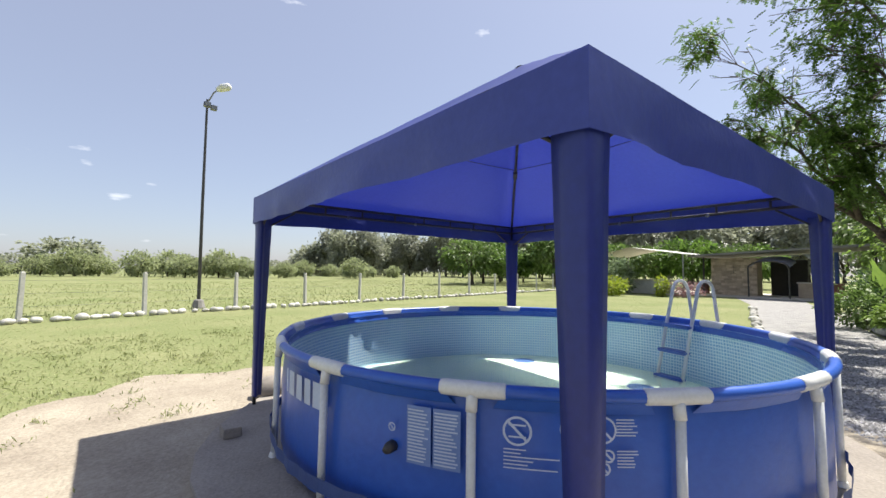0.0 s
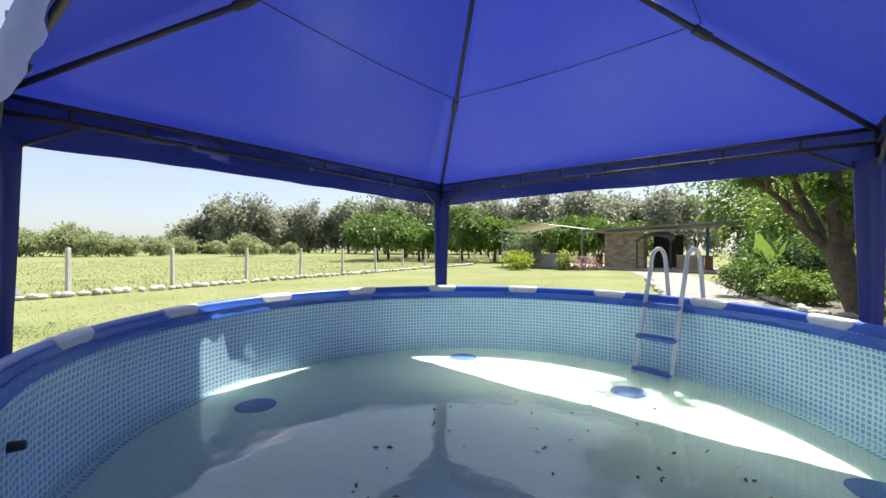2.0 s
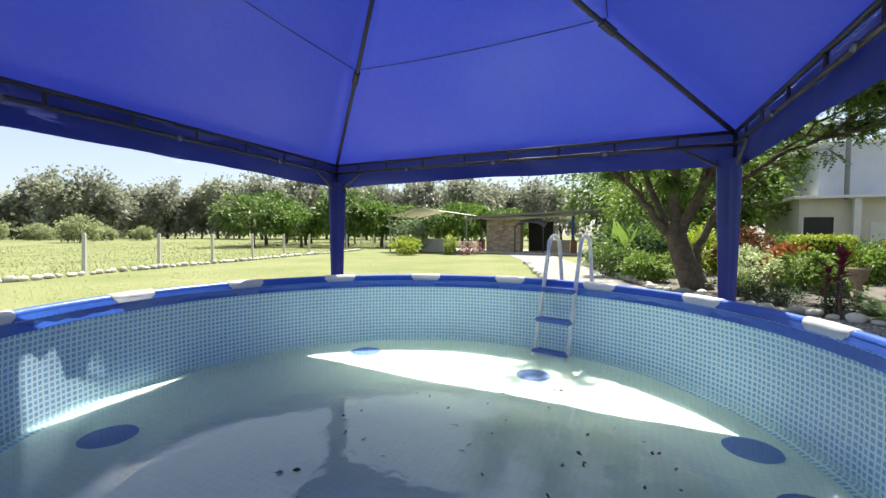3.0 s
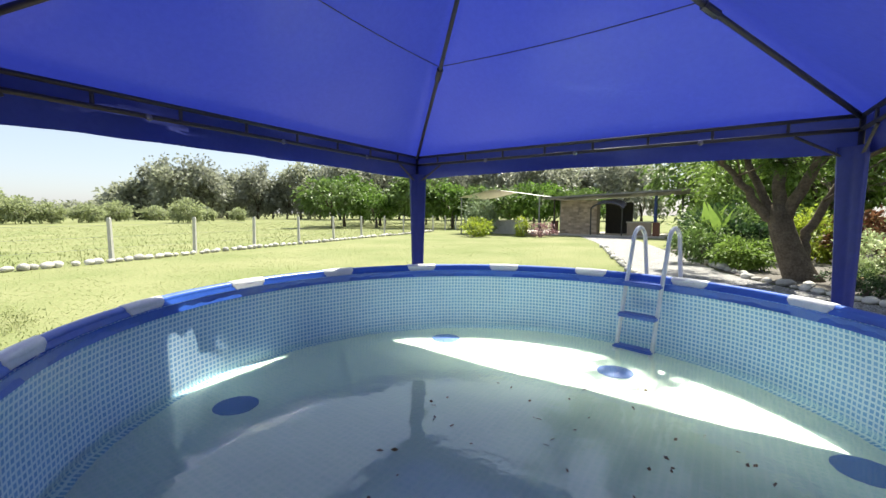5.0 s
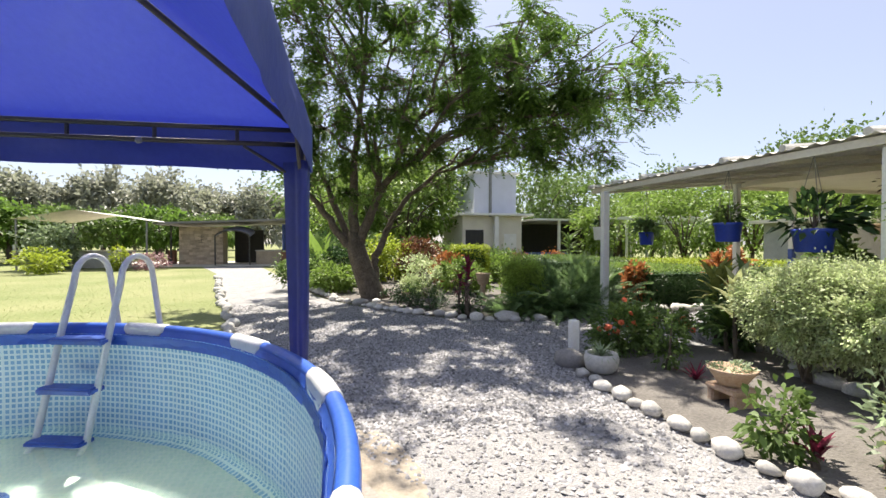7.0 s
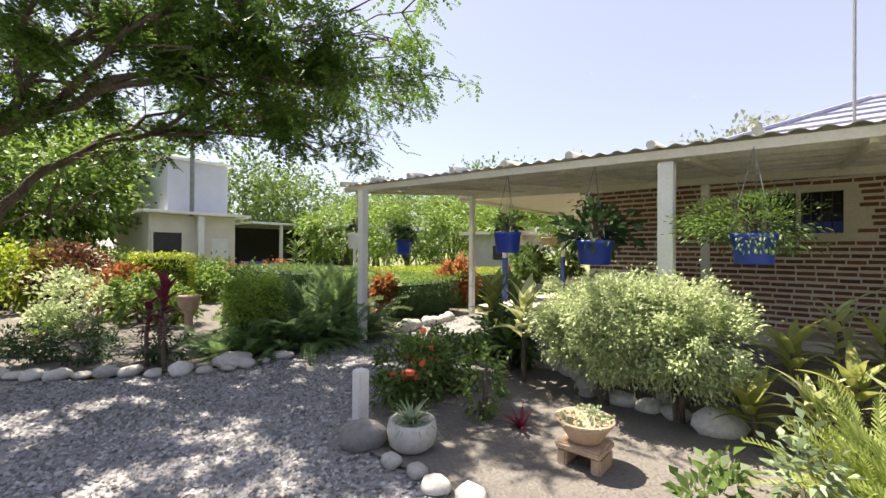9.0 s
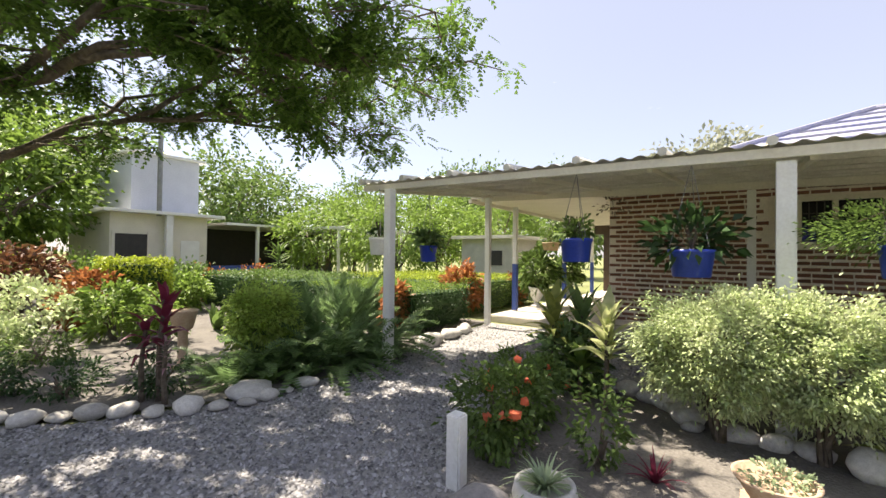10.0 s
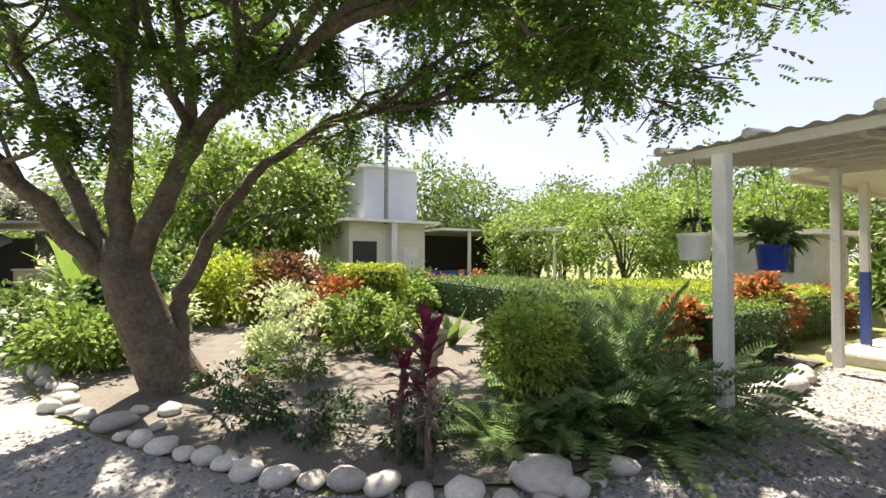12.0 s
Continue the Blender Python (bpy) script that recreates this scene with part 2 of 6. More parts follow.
def floor_liner():
    """Pale liner with a faint printed grid and cloudy fading."""
    m = material("pool_floor_liner", (0.83, 0.88, 0.78), (0.74, 0.82, 0.72), 0.5, scale=1.2, fine=14, bump=0.05)
    n, l = m.node_tree.nodes, m.node_tree.links
    tc = n.new("ShaderNodeTexCoord")
    br = n.new("ShaderNodeTexBrick")
    br.offset = 0.0
    br.inputs["Color1"].default_value = (0.88, 0.94, 0.93, 1)
    br.inputs["Color2"].default_value = (0.93, 0.97, 0.95, 1)
    br.inputs["Mortar"].default_value = (1, 1, 1, 1)
    br.inputs["Scale"].default_value = 1.0
    br.inputs["Mortar Size"].default_value = 0.008
    br.inputs["Brick Width"].default_value = 0.045
    br.inputs["Row Height"].default_value = 0.045
    l.new(tc.outputs["Object"], br.inputs["Vector"])
    mul = n.new("ShaderNodeMix")
    mul.data_type = "RGBA"
    mul.blend_type = "MULTIPLY"
    mul.inputs["Factor"].default_value = 1.0
    p = n["Principled BSDF"]
    l.new(p.inputs["Base Color"].links[0].from_socket, mul.inputs["A"])
    l.new(br.outputs["Color"], mul.inputs["B"])
    l.new(mul.outputs["Result"], p.inputs["Base Color"])
    return m


M_POOLFLOOR = floor_liner()


def water_mat():
    m = bpy.data.materials.new("still_water")
    m.use_nodes = True
    n, l = m.node_tree.nodes, m.node_tree.links
    p = n["Principled BSDF"]
    p.inputs["Base Color"].default_value = (0.86, 1.0, 0.94, 1)
    p.inputs["Roughness"].default_value = 0.0
    p.inputs["IOR"].default_value = 1.57
    p.inputs["Transmission Weight"].default_value = 1.0
    tc = n.new("ShaderNodeTexCoord")
    no = n.new("ShaderNodeTexNoise")
    no.inputs["Scale"].default_value = 3.0
    no.inputs["Detail"].default_value = 5
    l.new(tc.outputs["Object"], no.inputs["Vector"])
    b = n.new("ShaderNodeBump")
    b.inputs["Strength"].default_value = 0.2
    b.inputs["Distance"].default_value = 0.04
    l.new(no.outputs["Fac"], b.inputs["Height"])
    l.new(b.outputs["Normal"], p.inputs["Normal"])
    return m


M_WATER = water_mat()


# ---- mesh helpers ----
def link_mesh(name, me, mat, parent=None, label="", smooth=False):
    me.materials.append(mat)
    if smooth:
        me.shade_smooth()
    ob = new(name, me)
    if parent is not None:
        ob.parent = parent
    if label:
        ob["label"] = label
    return ob


def part(name, bm, mat, parent=None, label="", smooth=False):
    me = bpy.data.meshes.new(name)
    bmesh.ops.recalc_face_normals(bm, faces=bm.faces)
    bm.to_mesh(me)
    bm.free()
    return link_mesh(name, me, mat, parent, label, smooth)


def thing(name, x, y, z, label, category, group="", kind=""):
    ob = new(name)
    ob.empty_display_size = 0.1
    ob.location = (x, y, z)
    return tagged(ob, label, category, group, kind)


def box(x0, y0, z0, x1, y1, z1, bevel=0.0, bm=None):
    bm = bm or bmesh.new()
    r = bmesh.ops.create_cube(bm, size=1.0)
    for v in r["verts"]:
        v.co = Vector((x0 + (v.co.x + 0.5) * (x1 - x0), y0 + (v.co.y + 0.5) * (y1 - y0), z0 + (v.co.z + 0.5) * (z1 - z0)))
    if bevel:
        es = list({e for v in r["verts"] for e in v.link_edges})
        bmesh.ops.bevel(bm, geom=es, offset=bevel, segments=2, affect="EDGES")
    return bm


def tube(points, radii, seg=8, bm=None, cap=True):
    """A tapered tube along points."""
    bm = bm or bmesh.new()
    pts = [Vector(p) for p in points]
    if not hasattr(radii, "__len__"):
        radii = [radii] * len(pts)
    rings = []
    side = None
    for i, p in enumerate(pts):
        a = pts[max(i - 1, 0)]
        b = pts[min(i + 1, len(pts) - 1)]
        d = (b - a).normalized()
        if side is None:
            side = d.orthogonal().normalized()
        side = (side - d * side.dot(d)).normalized()
        up = d.cross(side)
        rings.append([bm.verts.new(p + (side * math.cos(k * math.tau / seg) + up * math.sin(k * math.tau / seg)) * radii[i]) for k in range(seg)])
    for r0, r1 in zip(rings, rings[1:]):
        for k in range(seg):
            bm.faces.new((r0[k], r0[(k + 1) % seg], r1[(k + 1) % seg], r1[k]))
    if cap:
        bm.faces.new(list(reversed(rings[0])))
        bm.faces.new(rings[-1])
    return bm


def lathe(profile, seg=24, bm=None, at=(0, 0)):
    bm = bm or bmesh.new()
    rings = [[bm.verts.new((at[0] + r * math.cos(k * math.tau / seg), at[1] + r * math.sin(k * math.tau / seg), z)) for k in range(seg)] for r, z in profile]
    for r0, r1 in zip(rings, rings[1:]):
        for k in range(seg):
            bm.faces.new((r0[k], r0[(k + 1) % seg], r1[(k + 1) % seg], r1[k]))
    bm.faces.new(list(reversed(rings[0])))
    bm.faces.new(rings[-1])
    return bm


def np_mesh(name, V, F):
    """A mesh of polygons with the same number of corners, from arrays."""
    me = bpy.data.meshes.new(name)
    F = np.asarray(F, np.int32)
    k = F.shape[1]
    me.vertices.add(len(V))
    me.vertices.foreach_set("co", np.asarray(V, np.float32).ravel())
    me.loops.add(F.size)
    me.loops.foreach_set("vertex_index", F.ravel())
    me.polygons.add(len(F))
    me.polygons.foreach_set("loop_start", np.arange(0, F.size, k, dtype=np.int32))
    me.update(calc_edges=True)
    return me


def polygon_sheet(name, pts, z, mat, label, category="", kind="structure", thick=0.0):
    bm = bmesh.new()
    f = bm.faces.new([bm.verts.new((x, y, z)) for x, y in pts])
    if thick:
        r = bmesh.ops.extrude_face_region(bm, geom=[f])
        for v in r["geom"]:
            if isinstance(v, bmesh.types.BMVert):
                v.co.z -= thick
    ob = part(name, bm, mat)
    return tagged(ob, label, category, "", kind)


def stone_mesh(name, seed, flat=0.65):
    rs = random.Random(seed)
    bm = bmesh.new()
    bmesh.ops.create_icosphere(bm, subdivisions=2, radius=1.0)
    o = Vector((rs.uniform(0, 50), rs.uniform(0, 50), rs.uniform(0, 50)))
    for v in bm.verts:
        k = 1 + 0.35 * noise.noise(v.co * 0.9 + o)
        v.co = Vector((v.co.x * k, v.co.y * k * 0.8, v.co.z * k * flat))
    me = bpy.data.meshes.new(name)
    bm.to_mesh(me)
    bm.free()
    me.shade_smooth()
    return me


def inside(pts, X, Y):
    """Which of the points lie inside the polygon."""
    r = np.zeros(len(X), bool)
    n = len(pts)
    for i in range(n):
        x0, y0 = pts[i]
        x1, y1 = pts[(i + 1) % n]
        c = (y0 > Y) != (y1 > Y)
        with np.errstate(divide="ignore", invalid="ignore"):
            r ^= c & (X < (x1 - x0) * (Y - y0) / (y1 - y0 + 1e-12) + x0)
    return r


def unit(a):
    return a / np.maximum(np.linalg.norm(a, axis=1, keepdims=True), 1e-9)


def leaf_mesh(name, P, D, L, W, droop=0.25, seed=1):
    """Leaves as folded, bent lozenges: base P, direction D, length L, width W."""
    g = np.random.default_rng(seed)
    n = len(P)
    D = unit(D)
    S = unit(np.cross(D, g.normal(size=(n, 3)) * 0.6 + np.array([0, 0, 1.0])))
    U = np.cross(S, D)
    L = np.broadcast_to(np.asarray(L, float).reshape(-1, 1), (n, 1))
    W = np.broadcast_to(np.asarray(W, float).reshape(-1, 1), (n, 1))
    mid = P + D * L * 0.45 + U * L * 0.06
    tip = P + D * L - np.array([0, 0, 1.0]) * L * droop
    V = np.stack([P, mid + S * W * 0.5, tip, mid - S * W * 0.5], 1).reshape(-1, 3)
    F = np.arange(4 * n).reshape(n, 4)
    return np_mesh(name, V, F)


def strap_mesh(name, P, D, L, W, arch, seg=5, fold=0.25, seed=1):
    """Long arching leaves, pointed at the tip, folded along the middle."""
    g = np.random.default_rng(seed)
    n = len(P)
    D = unit(D)
    H = D.copy()
    H[:, 2] = 0
    H = unit(H + 1e-6)
    S = np.stack([-H[:, 1], H[:, 0], np.zeros(n)], 1)
    L = np.broadcast_to(np.asarray(L, float), (n,))[:, None]
    W = np.broadcast_to(np.asarray(W, float), (n,))[:, None]
    arch = np.broadcast_to(np.asarray(arch, float), (n,))[:, None]
    rows = []
    for i in range(seg + 1):
        s = i / seg
        c = P + D * L * s - np.array([0, 0, 1.0]) * arch * L * s * s
        w = W * 0.5 * (0.45 + 0.55 * math.sin(math.pi * min(1, s * 1.2 + 0.15))) * (1 - s ** 4) + 0.001
        rows += [c - S * w + np.array([0, 0, 1.0]) * w * fold, c, c + S * w + np.array([0, 0, 1.0]) * w * fold]
    k = 3 * (seg + 1)
    V = np.stack(rows, 1).reshape(-1, 3)
    F = []
    for i in range(seg):
        a = 3 * i
        F += [(a, a + 1, a + 4, a + 3), (a + 1, a + 2, a + 5, a + 4)]
    F = (np.array(F)[None] + (np.arange(n) * k)[:, None, None]).reshape(-1, 4)
    return np_mesh(name, V, F)


def frond_mesh(name, P, D, L, W, arch, pairs=14, seed=1):
    """Fern fronds: a row of narrow leaflets on both sides of an arching rib."""
    n = len(P)
    D = unit(D)
    H = D.copy()
    H[:, 2] = 0
    H = unit(H + 1e-6)
    S = np.stack([-H[:, 1], H[:, 0], np.zeros(n)], 1)
    Z = np.array([0, 0, 1.0])
    L = np.broadcast_to(np.asarray(L, float), (n,))[:, None]
    arch = np.broadcast_to(np.asarray(arch, float), (n,))[:, None]
    at = lambda s: P + D * L * s - Z * arch * L * s * s
    quads = []
    for i in range(pairs):
        s = 0.08 + 0.92 * i / pairs
        a, b = at(s), at(s + 0.75 / pairs)
        w = W * (0.35 + 0.65 * math.sin(math.pi * min(1.0, s * 0.9 + 0.12)))
        for k in (-1, 1):
            tip = (a + b) * 0.5 + S * (k * w) + D * L * 0.05 - Z * w * 0.35
            quads.append(np.stack([a, b, tip + (b - a) * 0.25, tip - (b - a) * 0.2], 1))
    V = np.concatenate(quads, 1).reshape(-1, 3)
    F = np.arange(len(V)).reshape(-1, 4)
    return np_mesh(name, V, F)


def cloud(g, n, centre, radii, clumps=40, tight=0.28, shell=0.55):
    """Points in uneven clumps inside an ellipsoid, denser towards its skin; and the way out from its middle."""
    c = unit(g.normal(size=(clumps, 3))) * (shell + (1 - shell) * g.random((clumps, 1)) ** 0.6)
    sz = tight * (0.6 + 0.8 * g.random((clumps, 1)))
    k = g.integers(0, clumps, n)
    q = c[k] + g.normal(size=(n, 3)) * sz[k] * 0.6
    P = np.array(centre) + q * np.array(radii)
    return P, q


# ---- ground ----
def ground_sheet():
    bm = bmesh.new()
    bmesh.ops.create_grid(bm, x_segments=60, y_segments=60, size=1.0)
    for v in bm.verts:
        x, y = v.co.x, v.co.y
        v.co = Vector((math.copysign(abs(x) ** 2.2, x) * 900 + 6, math.copysign(abs(y) ** 2.2, y) * 900, 0))
        d = math.hypot(v.co.x - 6, v.co.y)
        if d > 30:
            v.co.z = -0.02 + 0.25 * (noise.noise(v.co * 0.03) - 0.2) * min(1, (d - 30) / 60)
    tagged(part("ground", bm, M_GRASS), "sunlit rough grass field reaching the horizon", "grass", "", "structure")


ground_sheet()
GRAVEL = [(-6, -2.2), (-6, -9), (-3.5, -9), (10.6, -8.6), (10.5, -6.4), (10.2, -4.9), (10.0, -3.2), (10.1, -2.4), (10.65, -1.2), (11.55, -0.4), (12.35, 0.25), (13.4, 0.9), (14.6, 1.45), (17.8, 2.35), (30, 6.2), (32.5, 5.5), (32.5, 10.5),
          (24.6, 7.1), (21.8, 6.1), (12.0, 2.95), (10.0, 2.3), (8.4, 2.4), (7.0, 3.2), (6.3, 2.2), (5.6, 0.4), (3.4, -0.25), (1.2, -0.4), (-2, -1.0)]
tagged(polygon_sheet("gravel_yard", GRAVEL, 0.008, M_GRAVEL, "grey crushed gravel yard dappled with shade"), category="gravel")
DIRT = [(-1.3, 2.0), (-1.1, 4.2), (-0.5, 5.6), (0.7, 6.5), (1.8, 6.3), (2.6, 5.9), (4.0, 5.6), (6.0, 5.6), (7.0, 3.4), (6.6, 2.0), (5.8, 0.3), (3.4, -0.35), (1.2, -0.5), (-2, -1.1), (-1.7, 0.4)]
DIRT = [Vector((*DIRT[i], 0)).lerp(Vector((*DIRT[(i + 1) % len(DIRT)], 0)), k / 10) for i in range(len(DIRT)) for k in range(10)]
DIRT = [(v.x + 0.45 * noise.noise(v * 1.3), v.y + 0.45 * noise.noise(v * 1.3 + Vector((9, 0, 0)))) for v in DIRT]
polygon_sheet("dirt_patch", DIRT, 0.013, M_DIRT, "bare dry earth trodden around the pool", "earth")
SLAB = [(3.5 + r * math.cos(a), 2.56 + r * math.sin(a)) for a in np.linspace(0, math.tau, 40, endpoint=False) for r in (2.84 + 0.06 * math.sin(3 * a + 1) + 0.03 * math.sin(7 * a),)]
polygon_sheet("pool_slab", SLAB, 0.05, M_SLAB, "worn round concrete slab under the pool", "slab", thick=0.05)
BED_TREE = [(10.05, -3.2), (10.15, -2.4), (10.7, -1.25), (11.6, -0.45), (12.4, 0.2), (13.4, 0.85), (14.6, 1.4), (17.8, 2.3), (22, 3.6), (26, 2), (24, -6), (18, -9), (10.7, -8.6), (10.5, -6.4), (10.2, -4.9)]
polygon_sheet("garden_bed", BED_TREE, 0.03, M_SOIL, "shaded bare soil garden bed under the tree", "soil")
BED_NEAR = [(7.1, -2.15), (5.7, -2.2), (4.6, -2.3), (3.6, -2.75), (2.0, -3.3), (-2, -4.2), (-2, -8.4), (4.4, -8.4), (5.0, -6.8), (6.2, -6.6), (6.7, -5.3), (7.5, -4.7), (7.72, -3.9), (7.65, -2.8)]
polygon_sheet("garden_bed", BED_NEAR, 0.03, M_SOIL, "sandy soil garden bed edged with white stones", "soil")


def gravel_stones():
    g = np.random.default_rng(4)
    n = 52000
    X = np.concatenate([g.uniform(2.5, 13, n), g.uniform(5.5, 11.0, n // 2)])
    Y = np.concatenate([g.uniform(-8.5, 3.5, n), g.uniform(-4.5, 1.5, n // 2)])
    k = inside(GRAVEL, X, Y) & ~inside(BED_NEAR, X, Y) & (np.hypot(X - 3.5, Y - 2.56) > 3.0)
    X, Y = X[k], Y[k]
    m = len(X)
    r = g.uniform(0.009, 0.024, m)[:, None]
    octa = np.array([(1, 0, 0), (0, 1, 0), (-1, 0, 0), (0, -1, 0), (0, 0, 0.8), (0, 0, -0.5)])
    V = octa[None] * g.uniform(0.6, 1.35, (m, 6, 1)) * r[:, None]
    a = g.uniform(0, math.tau, m)
    c, s = np.cos(a)[:, None], np.sin(a)[:, None]
    V = np.stack([V[..., 0] * c - V[..., 1] * s, V[..., 0] * s + V[..., 1] * c, V[..., 2] + V[..., 0] * g.uniform(-0.5, 0.5, (m, 1))], 2)
    V += np.stack([X, Y, np.full(m, 0.012)], 1)[:, None]
    F = np.array([(0, 1, 4), (1, 2, 4), (2, 3, 4), (3, 0, 4)])
    F = (F[None] + (np.arange(m) * 6)[:, None, None]).reshape(-1, 3)
    tagged(link_mesh("gravel", np_mesh("gravel", V.reshape(-1, 3), F), M_PEBBLE), "loose grey crushed stones on the yard", "gravel", "", "stuff")


def lawn():
    g = np.random.default_rng(5)
    n = 150000
    d = 2.0 + 30 * g.random(n) ** 1.5
    a = np.radians(g.uniform(-75, 100, n))
    X, Y = d * np.sin(a) + 0.5, d * np.cos(a) + 1.5
    den = np.array([noise.noise(Vector((x * 0.8, y * 0.8, 0))) for x, y in zip(X, Y)])
    k = ~inside(GRAVEL, X, Y) & (np.hypot(X - 3.5, Y - 2.56) > 3.1) & (~inside(DIRT, X, Y) | (den > 0.4)) & (den > -0.5) & (g.random(n) < np.clip((33 - d) / 20, 0, 1))
    X, Y, d = X[k], Y[k], d[k]
    m = len(X)
    P = np.stack([X, Y, np.zeros(m)], 1)
    D = g.normal(size=(m, 3)) * 0.9 + np.array([0, 0, 0.7])
    L = g.uniform(0.015, 0.045, m)
    # weedy tufts, thick along the trodden earth
    k = 620
    tx, ty = g.uniform(-5, 3, k), g.uniform(2.0, 11, k)
    ok = (np.hypot(tx - 3.5, ty - 2.56) > 3.2) & (g.random(k) < np.where(inside(DIRT, tx, ty), 0.22, 0.8))
    tx, ty = tx[ok], ty[ok]
    q = np.repeat(np.stack([tx, ty, np.full(len(tx), 0.012)], 1), 26, 0)
    sz = np.repeat(g.uniform(0.04, 0.16, len(tx)), 26)[:, None]
    q[:, :2] += g.normal(size=(len(q), 2)) * sz
    P = np.concatenate([P, q])
    D = np.concatenate([D, g.normal(size=(len(q), 3)) * 0.8 + [0, 0, 0.8]])
    L = np.concatenate([L, g.uniform(0.03, 0.09, len(q))])
    d = np.concatenate([d, np.full(len(q), 14.0)])
    tagged(link_mesh("lawn_grass", leaf_mesh("lawn_grass", P, D, L, 0.006 + d * 0.0005, 0.15, 6), M_BLADE), "short patchy dry-green lawn grass", "grass", "", "stuff")
    # rougher grass past the fence
    n = 26000
    X = g.uniform(-14, 60, n)
    Y = 15.6 + 0.22 * X + 34 * g.random(n) ** 1.6
    P = np.stack([X, Y, np.zeros(n)], 1)
    D = g.normal(size=(n, 3)) * 0.5 + np.array([0, 0, 1.0])
    tagged(link_mesh("field_grass", leaf_mesh("field_grass", P, D, g.uniform(0.06, 0.2, n), 0.03, 0.2, 7), M_BLADE), "tall rough pasture grass past the fence", "grass", "", "stuff")


# ---- pool ----
PC = Vector((3.5, 2.56, 0))
PR, PH = 2.27, 0.9
JOINTS = [23.8 + 24 * k for k in range(15)]


def rim(a, r=PR, z=PH):
    return Vector((r * math.cos(radians(a)), r * math.sin(radians(a)), z))


def ring_wall(r_of, zs, mat, name, parent, label="", uv=False, bulge=None, seg=180):
    me_v, faces, uvs = [], [], []
    for j, z in enumerate(zs):
        for i in range(seg):
            a = 360 * i / seg
            r = r_of(a, z)
            me_v.append((r * math.cos(radians(a)), r * math.sin(radians(a)), z))
    for j in range(len(zs) - 1):
        for i in range(seg):
            k = (i + 1) % seg
            faces.append((j * seg + i, j * seg + k, (j + 1) * seg + k, (j + 1) * seg + i))
            if uv:
                u0, u1 = math.tau * PR * i / seg, math.tau * PR * (i + 1) / seg
                uvs += [(u0, zs[j]), (u1, zs[j]), (u1, zs[j + 1]), (u0, zs[j + 1])]
    me = np_mesh(name, np.array(me_v), np.array(faces))
    if uv:
        layer = me.uv_layers.new(name="UVMap")
        layer.data.foreach_set("uv", np.array(uvs, np.float32).ravel())
    return link_mesh(name, me, mat, parent, label, True)


def bent_patch(a0, a1, z0, z1, r, seg=6, bm=None):
    bm = bm or bmesh.new()
    lo = [bm.verts.new(rim(a0 + (a1 - a0) * i / seg, r, z0)) for i in range(seg + 1)]
    hi = [bm.verts.new(rim(a0 + (a1 - a0) * i / seg, r, z1)) for i in range(seg + 1)]
    for i in range(seg):
        bm.faces.new((lo[i], lo[i + 1], hi[i + 1], hi[i]))
    return bm


def bent_ring(ca, cz, rad, width, r, bm=None, seg=28, bar=False):
    """A printed ring, with or without a slanting bar, on the curved wall."""
    bm = bm or bmesh.new()
    put = lambda u, v: bm.verts.new(rim(ca + math.degrees(u / r), r, cz + v))
    o = [put(rad * math.cos(k * math.tau / seg), rad * math.sin(k * math.tau / seg)) for k in range(seg)]
    i = [put((rad - width) * math.cos(k * math.tau / seg), (rad - width) * math.sin(k * math.tau / seg)) for k in range(seg)]
    for k in range(seg):
        bm.faces.new((o[k], o[(k + 1) % seg], i[(k + 1) % seg], i[k]))
    if bar:
        c, w = rad * 0.68, width * 0.4
        bm.faces.new([put(-c - w, c - w), put(-c + w, c + w), put(c + w, -c + w), put(c - w, -c - w)])
    return bm


